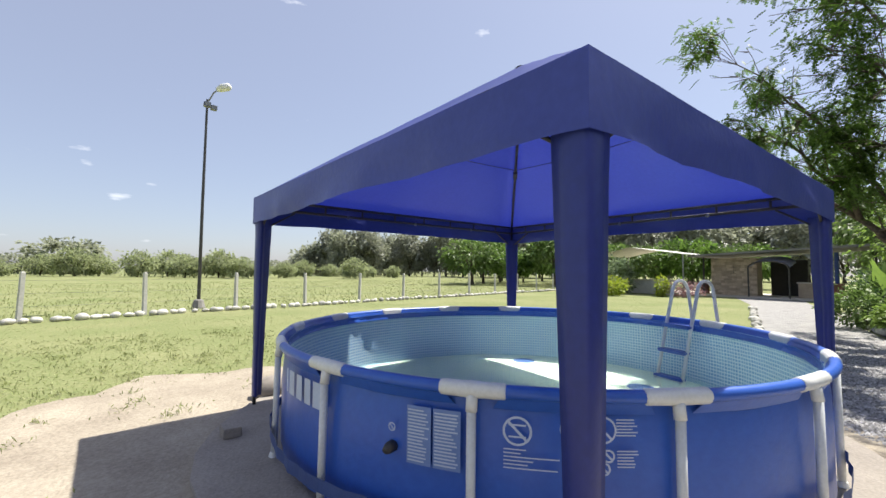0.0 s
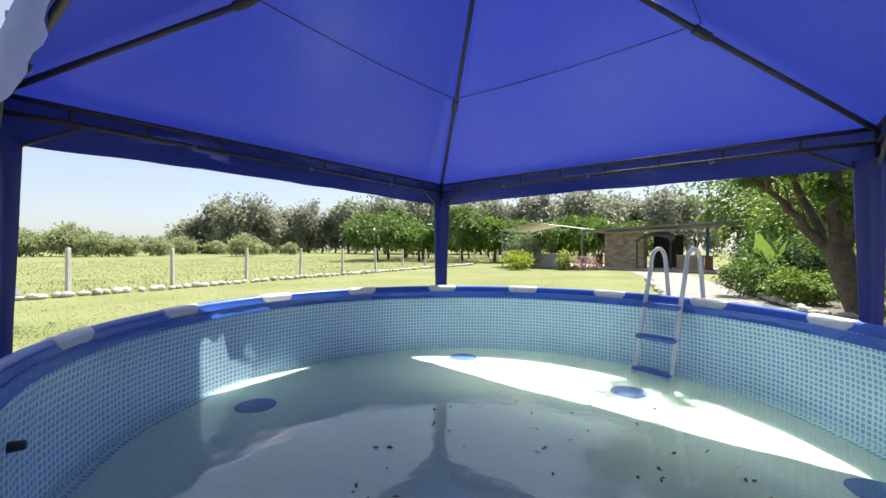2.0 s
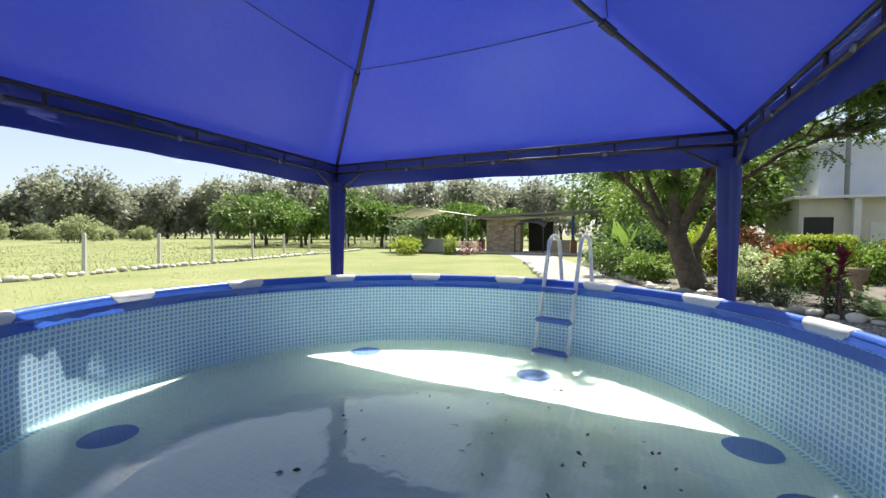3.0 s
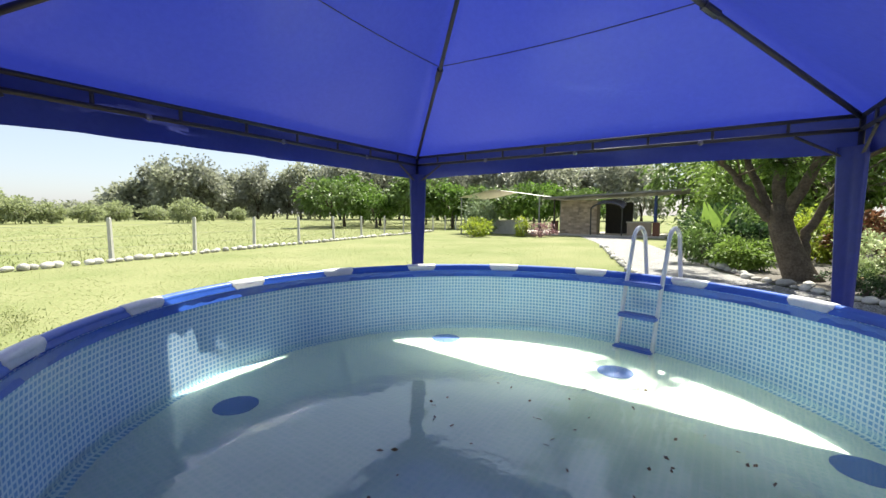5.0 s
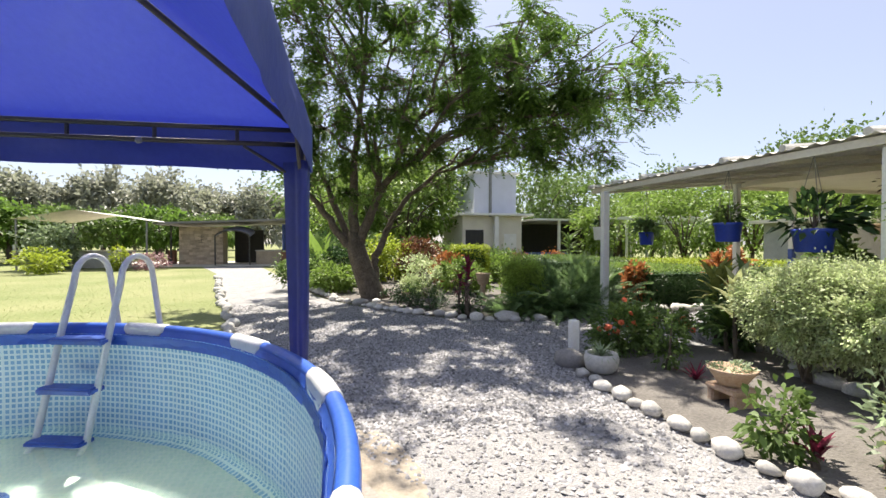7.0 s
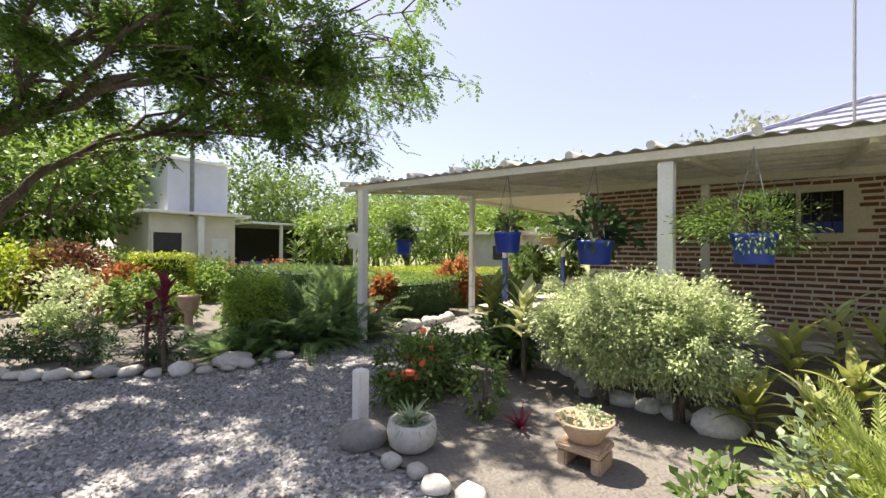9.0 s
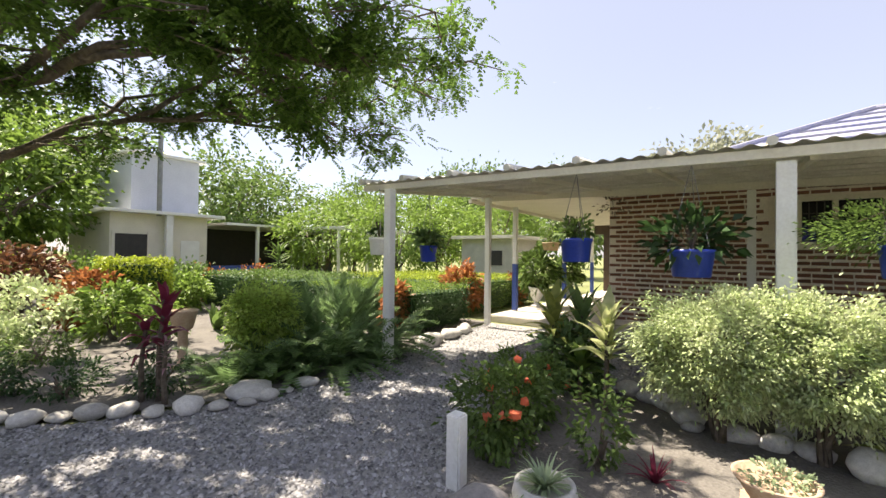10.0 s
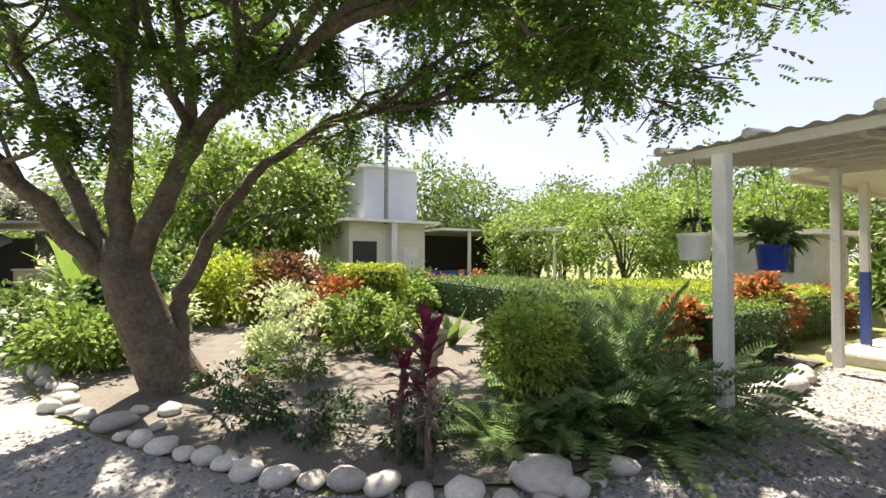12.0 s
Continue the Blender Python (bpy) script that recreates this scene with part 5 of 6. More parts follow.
def big_tree():
    g = np.random.default_rng(21)
    t = thing("shade_tree", 13.65, 0.0, 0.0, "broad spreading shade tree with feathery dark leaves", "tree")
    # leaning trunk with a slender second stem out of its foot
    bm = tube([(0.12, -0.16, -0.08), (0.1, -0.11, 0.1), (0.05, 0.12, 0.63), (0.0, 0.28, 1.15), (-0.05, 0.37, 1.5), (-0.06, 0.38, 1.75)], [0.42, 0.33, 0.27, 0.25, 0.23, 0.15], 16)
    for v in bm.verts:
        v.co += Vector(noise.noise_vector(v.co * 3.5)) * 0.035 + Vector(noise.noise_vector(v.co * 11)) * 0.012
    part("trunk", bm, M_BARK, t, "grey rough leaning trunk", True)
    ends = []

    def main_limb(pts, r0, r1, kids):
        """A crooked main limb through the given bends, with side branches on its outer part."""
        path = [Vector(pts[0])]
        for a, b in zip(pts, pts[1:]):
            a, b = Vector(a), Vector(b)
            for f in (0.33, 0.67, 1.0):
                path.append(a.lerp(b, f) + Vector(g.normal(size=3)) * 0.025 * (f < 1))
        n = len(path)
        bm = tube(path, [r0 + (r1 - r0) * (k / (n - 1)) ** 0.8 for k in range(n)], 10)
        part("limb", bm, M_BARK, t, "", True)
        for _ in range(kids):
            q = path[int(g.integers(n // 3, n))]
            d = Vector(g.normal(size=3)) + (path[-1] - path[0]).normalized() * 0.7
            d.z = abs(d.z) * 0.5 + 0.1
            ends.extend(limbs_to(g, q, q + d.normalized() * g.uniform(0.8, 1.5), 0.028, t, M_BARK, 6, 0.2, "branch"))

    main_limb([(-0.05, 0.42, 1.4), (-0.15, 0.81, 1.76), (-0.25, 1.09, 2.19), (-0.45, 1.35, 2.55), (-0.8, 2.4, 3.5), (-1.2, 3.7, 4.2)], 0.13, 0.03, 10)
    main_limb([(-0.03, 0.45, 1.5), (0.15, 0.94, 2.57), (0.35, 1.23, 3.25), (0.55, 1.44, 3.91), (1.1, 2.2, 5.6)], 0.1, 0.03, 10)
    main_limb([(-0.06, 0.36, 1.5), (-0.05, 0.39, 2.52), (-0.15, 0.39, 3.43), (-0.25, 0.26, 4.34), (-0.4, 0.1, 6.4), (-0.3, 0.0, 7.8)], 0.15, 0.03, 10)
    main_limb([(-0.05, 0.26, 1.4), (-0.2, 0.0, 2.1), (-0.35, -0.18, 2.59), (-0.75, -0.5, 3.1), (-1.25, -0.95, 3.4), (-2.05, -1.6, 3.75), (-2.9, -2.6, 4.1), (-3.5, -4.2, 4.1)], 0.14, 0.025, 10)
    main_limb([(-0.35, -0.18, 2.55), (-0.25, -0.24, 3.52), (-0.15, -0.09, 4.5), (0.2, -0.6, 6.6)], 0.08, 0.03, 10)
    main_limb([(-0.72, -0.47, 3.05), (-0.75, -0.82, 3.89), (-0.8, -1.15, 4.52), (-1.5, -2.2, 5.8)], 0.07, 0.025, 10)
    main_limb([(0.14, -0.1, 0.3), (0.2, -0.16, 0.8), (0.25, -0.15, 1.12), (0.25, -0.4, 1.6), (0.25, -0.64, 2.18), (0.15, -1.09, 2.79), (-0.05, -1.7, 3.27), (-0.35, -2.4, 3.55), (-0.9, -3.4, 3.7), (-1.5, -4.6, 3.7)], 0.13, 0.02, 10)
    for base, tip, r, kids in (((-1.25, -0.95, 3.35), (-3.6, -2.6, 5.2), 0.06, 22), ((-1.7, -1.3, 3.6), (-4.2, -3.6, 4.5), 0.055, 26), ((-2.2, -1.8, 3.8), (-3.9, -5.0, 4.2), 0.05, 26), ((-0.9, -0.6, 3.2), (-3.4, -0.8, 5.0), 0.055, 20), ((-0.5, -0.3, 2.9), (-2.6, 0.8, 5.2), 0.055, 18),
                              ((-1.4, -2.0, 5.5), (-3.2, -3.4, 5.6), 0.05, 22), ((-0.9, -1.4, 4.7), (-1.0, -4.3, 5.2), 0.05, 24), ((-0.3, 0.2, 4.6), (-2.7, 1.5, 5.8), 0.055, 18), ((-0.35, 0.15, 5.4), (1.5, 0.5, 7.2), 0.05, 16), ((-0.4, 0.1, 6.0), (-1.9, -1.4, 7.2), 0.045, 18),
                              ((-0.5, 1.5, 2.7), (-3.2, 2.6, 4.6), 0.06, 20), ((-0.7, 2.1, 3.2), (-2.6, 3.8, 3.8), 0.055, 20), ((-0.9, 2.7, 3.7), (0.8, 4.0, 5.0), 0.05, 16), ((0.5, 1.4, 3.8), (2.6, 2.5, 4.8), 0.055, 16), ((-0.9, 2.7, 3.7), (-1.6, 4.9, 5.4), 0.045, 20), ((0.7, 1.7, 4.4), (-0.8, 4.0, 7.2), 0.045, 20), ((-0.4, 0.1, 6.2), (-0.6, 2.6, 8.8), 0.04, 16), ((0.8, 1.8, 4.6), (0.2, 3.2, 6.4), 0.05, 16),
                              ((-0.1, -0.2, 4.9), (3.0, -1.5, 5.6), 0.055, 16), ((0.0, -0.35, 5.5), (1.3, -2.8, 6.4), 0.05, 18), ((0.0, -1.6, 3.2), (0.9, -3.8, 4.8), 0.05, 20), ((-0.3, -2.3, 3.5), (-2.0, -4.0, 4.6), 0.045, 22), ((-0.7, -3.0, 3.65), (-2.9, -4.4, 3.3), 0.035, 20),
                              ((-1.6, -1.4, 4.9), (-2.2, -2.0, 6.6), 0.045, 18), ((-0.7, -3.0, 3.65), (-2.3, -4.9, 4.5), 0.04, 20), ((-1.0, -3.6, 3.7), (-1.6, -5.4, 4.5), 0.035, 18), ((-0.2, 0.35, 3.6), (-1.7, 1.5, 4.3), 0.045, 18), ((-2.6, -2.3, 4.0), (-3.2, -3.4, 3.1), 0.03, 18),
                              ((-0.35, 0.1, 5.5), (-3.1, 2.0, 7.5), 0.05, 20), ((-0.4, 0.1, 6.2), (-2.6, 0.5, 8.3), 0.045, 20), ((-0.4, 0.1, 6.6), (-1.8, 2.6, 8.5), 0.045, 18), ((-0.3, 0.0, 7.6), (-0.9, 0.4, 9.3), 0.04, 16), ((-1.4, -2.0, 5.6), (-3.4, -1.2, 7.4), 0.045, 18)):
        ends += limbs_to(g, base, tip, r, t, M_BARK, kids, 0.25)
    E_ = np.array([tuple(e) for e in ends])
    E_ = E_[E_[:, 2] > 2.5]
    P = np.repeat(E_, 22, 0) + g.normal(size=(22 * len(E_), 3)) * np.array([0.16, 0.16, 0.08])
    # the clumps leave shafts through which the sun reaches the ground
    fx, fy = P[:, 0] - P[:, 2] * SUN.x / SUN.z, P[:, 1] - P[:, 2] * SUN.y / SUN.z
    k = np.array([0.5 * noise.noise(Vector((x * 1.1, y * 1.1, 3.0))) + noise.noise(Vector((x * 3.0, y * 3.0, 7.0))) for x, y in zip(fx, fy)]) > 0.12
    P = P[k & (P[:, 2] > 2.25)]
    m = len(P)
    D = g.normal(size=(m, 3)) * np.array([1, 1, 0.4]) + np.array([0, 0, -0.2])
    link_mesh("crown", frond_mesh("crown", P, D, g.uniform(0.16, 0.32, m), 0.038, 0.3, 5, 4), L_TREE, t, "fine feathery foliage")


def bush(name, x, y, radii, leaf, n, size, label, seed, category="bush", stems=5, flowers=None, clumps=40, tight=0.26, group="", lift=0.0):
    g = np.random.default_rng(seed)
    t = thing(name, x, y, 0.02, label, category, group)
    rx, ry, rz = radii
    P, q = cloud(g, n, (0, 0, rz * 0.98 + lift), (rx, ry, rz), clumps, tight, 0.45)
    k = P[:, 2] > 0.03
    P, q = P[k], q[k]
    m = len(P)
    link_mesh("foliage", leaf_mesh("foliage", P, q + g.normal(size=(m, 3)) * 0.5 + [0, 0, 0.25], g.uniform(0.65, 1.35, m) * size, g.uniform(0.4, 0.6, m) * size, 0.25, seed), leaf, t)
    for i in range(stems):
        e = q[(i * 37) % m] * np.array(radii) * 0.8
        part("stem", tube([(0.03 * math.cos(i), 0.03 * math.sin(i), -0.02), (e[0] * 0.4, e[1] * 0.4, rz * 0.6 + lift), (e[0], e[1], rz + e[2] + lift)], [0.022, 0.015, 0.006], 5), M_BARK, t)
    if flowers:
        k = g.integers(0, m, flowers)
        for i in k:
            if q[i, 2] < -0.4:
                continue
            c = Vector(P[i] * 1.02)
            fb = bmesh.new()
            bmesh.ops.create_icosphere(fb, subdivisions=1, radius=0.045)
            for v in fb.verts:
                v.co = c + v.co * float(g.uniform(0.45, 1.2)) * Vector((1, 1, 0.7))[0]
            part("flower", fb, L_FLOWER, t, "orange flower head")
    return t


def strap_plant(name, x, y, z, n, L, W, leaf, label, seed, arch=0.5, rise=0.9, stem=0.0, category="plant", lean=0.0):
    """A rosette whose leaves are meshes of their own, on a short stem."""
    g = np.random.default_rng(seed)
    t = thing(name, x, y, z, label, category)
    shapes = []
    for s in range(3):
        me = strap_mesh("leaf", np.zeros((1, 3)), np.array([[1.0, 0, rise * (0.6 + 0.5 * s)]]), L, W, arch * (1 - 0.18 * s), 6, 0.3, seed + s)
        me.materials.append(leaf)
        me.shade_smooth()
        shapes.append(me)
    if stem:
        part("stem", tube([(0, 0, -0.03), (lean * 0.4, 0.02, stem * 0.5), (lean, 0.0, stem)], [0.03, 0.024, 0.018], 7), M_BARK, t)
    for i in range(n):
        f = i / max(1, n - 1)
        ob = new("leaf", shapes[min(2, int(f * 3))])
        ob.parent = t
        k = g.uniform(0.75, 1.15)
        ob.matrix_local = pose(lean * min(1, 0.5 + f), 0, stem * (0.55 + 0.45 * f), g.uniform(-12, 12), 0, i * 137.5 + g.uniform(-15, 15)) @ Matrix.Scale(k, 4)
    return t


def fern(x, y, n, L, seed, label, leaf=None, z=0.02, arch=0.55, W=0.075, steep=1.0):
    """A clump whose fronds are parts that share a few meshes."""
    g = np.random.default_rng(seed)
    t = thing("fern", x, y, z, label, "fern", "ferns in the tree bed" if leaf is None else "")
    shapes = []
    for s in range(5):
        D = np.array([[1.0, 0, steep * (0.3 + 0.42 * s)]])
        me = frond_mesh("frond", np.zeros((1, 3)), D, L * (0.8 + 0.1 * s), W, arch * (1.15 - 0.06 * s), 18, seed)
        me.materials.append(leaf or L_FERN)
        shapes.append(me)
    for i in range(n):
        a = g.uniform(0, 360)
        r = g.uniform(0, 0.16)
        ob = new("frond", shapes[int(g.integers(0, 5))])
        ob.parent = t
        ob.matrix_local = pose(r * math.cos(radians(a)), r * math.sin(radians(a)), 0, g.uniform(-14, 14), 0, a) @ Matrix.Scale(g.uniform(0.75, 1.2), 4)
    return t


def hedge(x0, y0, x1, y1, h, leaf, n, label, seed, size=0.05, angle=0.0, topleaf=None):
    g = np.random.default_rng(seed)
    cx, cy = (x0 + x1) / 2, (y0 + y1) / 2
    t = thing("clipped_hedge", cx, cy, 0.0, label, "hedge")
    w, d = (x1 - x0) / 2, (y1 - y0) / 2
    part("core", box(-w + 0.1, -d + 0.1, 0.05, w - 0.1, d - 0.1, h - 0.1, 0.06), L_DARK, t, "dark green inner box")
    f = g.random(n)
    u, v = g.uniform(-1, 1, n), g.uniform(-1, 1, n)
    P = np.zeros((n, 3))
    area = np.array([4 * w * d, 4 * w * h, 4 * d * h])
    cut = np.cumsum(area / area.sum())
    top = f < cut[0]
    fb = (f >= cut[0]) & (f < cut[1])
    lr = f >= cut[1]
    P[top] = np.stack([u * w, v * d, np.full(n, h)], 1)[top]
    P[fb] = np.stack([u * w, np.sign(v) * d, (np.abs(v)) * h], 1)[fb]
    P[lr] = np.stack([np.sign(u) * w, v * d, np.abs(u) * h], 1)[lr]
    P += g.normal(size=(n, 3)) * 0.035
    P[:, 2] = np.maximum(P[:, 2], 0.02)
    D = g.normal(size=(n, 3)) + [0, 0, 0.4]
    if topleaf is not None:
        link_mesh("top_foliage", leaf_mesh("top_foliage", P[top], D[top], size, size * 0.55, 0.1, seed), topleaf, t, "brighter leaves on top")
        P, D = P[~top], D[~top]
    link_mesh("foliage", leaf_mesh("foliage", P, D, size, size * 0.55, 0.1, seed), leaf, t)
    t.rotation_euler = (0, 0, radians(angle))
    return t


def potted(x, y, z, prof, mat, label, name="flower_pot"):
    t = thing(name, x, y, z, label, "pot")
    part("pot", lathe(prof, 28), mat, t, "", True)
    return t


big_tree()
# tree bed, near to far
for i, (x, y, n, L) in enumerate(((10.35, -3.7, 60, 0.95), (10.6, -3.1, 50, 0.8), (10.25, -4.35, 60, 0.95), (10.9, -4.1, 60, 1.05), (10.5, -4.95, 50, 0.9), (11.2, -3.6, 50, 1.0), (11.1, -4.8, 50, 1.1), (10.7, -2.6, 36, 0.6), (11.6, -5.2, 44, 1.0))):
    fern(x, y, n + 16, L * (1.25 if x < 10.8 else 1.4), 30 + i, "dark green arching sword fern clump", steep=1.0 if x < 10.8 else 2.1, arch=0.55 if x < 10.8 else 0.42)
strap_plant("broad_leaf_plant", 10.15, -3.25, 0.02, 12, 0.42, 0.12, L_FERN, "dark broad-leaved plant at the bed edge", 91, 0.5, 1.1)
strap_plant("broad_leaf_plant", 10.3, -2.85, 0.02, 12, 0.36, 0.11, L_MID, "green broad-leaved plant at the bed edge", 92, 0.5, 1.1)
bush("feathery_bush", 11.05, -3.2, (0.44, 0.44, 0.42), L_FRESH, 11000, 0.06, "light green feathery bush", 41, clumps=50, lift=0.3)
bush("low_shrub", 12.0, -0.85, (0.3, 0.3, 0.2), L_DARK, 700, 0.055, "small dark green low shrub", 42, group="low dark shrubs")
bush("low_shrub", 11.5, -1.3, (0.32, 0.3, 0.2), L_DARK, 700, 0.055, "small dark green low shrub", 43, group="low dark shrubs")
bush("low_shrub", 11.0, -2.0, (0.36, 0.36, 0.22), L_DARK, 800, 0.055, "small dark green low shrub", 44, group="low dark shrubs")
bush("low_shrub", 13.5, -1.47, (0.42, 0.42, 0.24), L_MID, 1000, 0.06, "low round green shrub on bare soil", 45)
strap_plant("cordyline", 10.68, -1.86, 0.02, 15, 0.42, 0.085, L_PURPLE, "dark purple cordyline on a thin bare stem", 46, 0.55, 1.2, 1.05, lean=-0.1)
strap_plant("cordyline", 10.8, -1.75, 0.02, 12, 0.34, 0.08, L_PURPLE, "dark purple cordyline with drooping broad leaves", 47, 0.75, 0.9, 0.8, lean=-0.08)
strap_plant("striped_plant", 10.52, -1.86, 0.02, 22, 0.17, 0.028, L_PINK, "small pink and white striped plant on a thin stalk", 48, 0.6, 0.7, 0.64)
strap_plant("spider_plant", 13.3, -0.95, 0.18, 18, 0.32, 0.03, L_LIGHT, "small light green spiky plant in a pot", 49, 0.5, 1.2)
potted(13.3, -0.95, 0.02, [(0.09, 0), (0.1, 0.02), (0.13, 0.18), (0.14, 0.2), (0.12, 0.2), (0.11, 0.17)], M_TERRA, "brown clay pot with spiky plant")
potted(11.9, -2.58, 0.02, [(0.12, 0), (0.06, 0.05), (0.06, 0.48), (0.12, 0.52), (0.17, 0.74), (0.185, 0.76), (0.16, 0.76), (0.14, 0.72)], M_TERRA, "pale terracotta planter on a stem")
bush("feathery_bush", 15.2, 1.0, (0.7, 0.65, 0.45), L_LIGHT, 2600, 0.12, "bright green feathery bush beside the trunk", 50)
bush("feathery_bush", 16.5, 1.9, (0.8, 0.8, 0.6), L_MID, 2200, 0.12, "leafy green bush at the bed edge", 51)
bush("pale_shrub", 16.2, -2.0, (0.8, 0.9, 0.5), L_PALE, 1800, 0.12, "pale green and white leafed shrub", 52)
bush("pale_shrub", 17.0, 0.4, (0.6, 0.7, 0.45), L_PALE, 1200, 0.12, "pale green and white leafed shrub", 53)
bush("low_shrub", 12.9, -0.75, (0.36, 0.36, 0.2), L_DARK, 900, 0.055, "low round green shrub on bare soil", 251)
bush("pale_shrub", 14.95, -1.3, (0.36, 0.36, 0.24), L_PALE, 1100, 0.1, "pale green and white leafed shrub", 252)
bush("feathery_bush", 13.9, -3.0, (0.36, 0.36, 0.4), L_LIGHT, 1300, 0.1, "light green feathery bush", 253)
bush("pale_shrub", 15.6, -3.0, (0.5, 0.5, 0.4), L_PALE, 1100, 0.1, "pale green and white leafed shrub", 254)
bush("lime_bush", 19.0, -0.9, (1.0, 0.9, 0.8), L_LIME, 2200, 0.16, "bright lime-yellow leafed bush", 54)
bush("croton", 18.7, -2.05, (0.85, 0.85, 0.85), L_RUST, 1600, 0.17, "dark rust and yellow croton bush", 55)
bush("croton", 16.2, -2.65, (0.42, 0.42, 0.55), L_ORANGE, 1300, 0.15, "orange-red croton bush in the tree bed", 56)
hedge(16.2, -4.1, 17.0, -2.95, 1.36, L_LIME, 5200, "bright yellow-green clipped hedge", 57, 0.08)
for i, (x, y, r, lf) in enumerate(((17.6, -4.9, 0.6, L_LIGHT), (19.0, -5.3, 0.8, L_MID), (20.6, -3.6, 0.85, L_LIGHT), (21.6, -5.9, 0.75, L_MID), (21.8, -1.6, 1.1, L_LIGHT))):
    bush("garden_shrub", x, y, (r, r, r * 0.8), lf, 2200, 0.13, "leafy green shrub before the far house", 270 + i)
bush("croton", 19.5, -6.4, (0.5, 0.5, 0.5), L_ORANGE, 800, 0.14, "small orange croton bush", 58)
bush("croton", 19.9, -8.2, (0.5, 0.5, 0.55), L_ORANGE, 800, 0.14, "small orange croton bush", 59)
strap_plant("banana_plant", 14.8, -3.1, 0.02, 9, 0.75, 0.2, L_MID, "upright broad green leaves", 60, 0.3, 2.2)
strap_plant("banana_plant", 14.3, -4.2, 0.02, 9, 0.85, 0.2, L_MID, "upright broad green leaves", 61, 0.3, 2.2)
strap_plant("banana_plant", 12.7, -5.0, 0.02, 9, 0.9, 0.2, L_MID, "upright broad green leaves", 62, 0.3, 2.2)
bush("feathery_bush", 14.6, -2.6, (0.5, 0.5, 0.5), L_LIGHT, 1300, 0.12, "light green feathery bush", 63)
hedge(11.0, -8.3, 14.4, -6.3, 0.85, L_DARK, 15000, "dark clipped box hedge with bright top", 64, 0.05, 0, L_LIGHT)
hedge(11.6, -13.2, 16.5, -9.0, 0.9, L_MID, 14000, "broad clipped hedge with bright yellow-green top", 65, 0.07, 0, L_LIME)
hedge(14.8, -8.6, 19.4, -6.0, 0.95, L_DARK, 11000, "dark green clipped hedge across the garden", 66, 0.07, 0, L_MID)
bush("croton", 11.5, -6.35, (0.25, 0.25, 0.52), L_ORANGE, 900, 0.15, "orange and rust croton beside the post", 67)
bush("croton", 11.95, -9.4, (0.5, 0.5, 0.6), L_ORANGE, 1500, 0.16, "bright orange croton above the hedge", 68)
bush("croton", 11.8, -12.2, (0.4, 0.4, 0.5), L_ORANGE, 500, 0.14, "small orange croton above the hedge", 69)
# flowering bush and the sandy bed
bush("flowering_bush", 7.4, -3.1, (0.36, 0.42, 0.33), L_MID, 2200, 0.065, "low green bush with orange flower heads", 70, flowers=16)
bush("flowering_bush", 7.55, -3.75, (0.36, 0.45, 0.33), L_MID, 2200, 0.065, "low green bush with orange flower heads", 71, flowers=14)
bush("sapling", 6.65, -3.2, (0.2, 0.2, 0.36), L_MID, 420, 0.06, "slender light green sapling on bare soil", 72, stems=2)
strap_plant("purple_grass", 6.3, -3.25, 0.02, 26, 0.3, 0.02, L_PURPLE, "thin dark purple grass tuft", 73, 0.4, 1.5)
bush("variegated_bush", 5.98, -4.3, (0.7, 0.55, 0.5), L_PALE, 34000, 0.038, "large rounded variegated green and white bush", 74, clumps=130, tight=0.17, stems=11, lift=0.3)
bush("variegated_bush", 5.33, -4.3, (0.55, 0.5, 0.5), L_PALE, 23000, 0.038, "rounded variegated green and white bush", 75, clumps=95, tight=0.17, stems=8, lift=0.28)
for i, (x, y, n, L, st) in enumerate(((4.75, -4.2, 16, 0.5, 0.3), (4.5, -4.6, 16, 0.5, 0.75), (4.15, -4.3, 16, 0.5, 0.6), (3.95, -4.8, 16, 0.5, 0.9), (3.6, -4.4, 16, 0.5, 0.75), (3.1, -4.5, 16, 0.5, 0.8), (3.4, -5.0, 14, 0.5, 1.0), (2.6, -4.8, 14, 0.5, 0.9))):
    strap_plant("dracaena", x, y, 0.02, n, L, 0.09, L_YELLOWGREEN, "yellow and green striped dracaena", 80 + i, 0.45, 0.9, st, lean=0.08)
for i, (x, y, st) in enumerate(((4.35, -4.15, 0.45), (3.85, -4.15, 0.5), (3.3, -4.2, 0.55), (4.2, -4.85, 1.0), (3.7, -5.0, 1.05), (2.8, -4.3, 0.6))):
    strap_plant("dracaena", x, y, 0.02, 18, 0.46, 0.085, L_CREAM, "cream and green striped dracaena", 180 + i, 0.5, 0.8, st, lean=0.1)


def grass_bush(x, y, n, L, seed, label, leaf):
    g = np.random.default_rng(seed)
    t = thing("grass_clump", x, y, 0.02, label, "grass")
    a = g.uniform(0, math.tau, n)
    D = np.stack([np.cos(a), np.sin(a), g.uniform(0.5, 2.6, n)], 1)
    P = np.stack([np.cos(a), np.sin(a), np.zeros(n)], 1) * g.uniform(0, 0.22, (n, 1))
    link_mesh("blades", strap_mesh("blades", P, D, L * g.uniform(0.55, 1.15, n), 0.03, g.uniform(0.25, 0.6, n), 6, 0.2, seed), leaf, t)


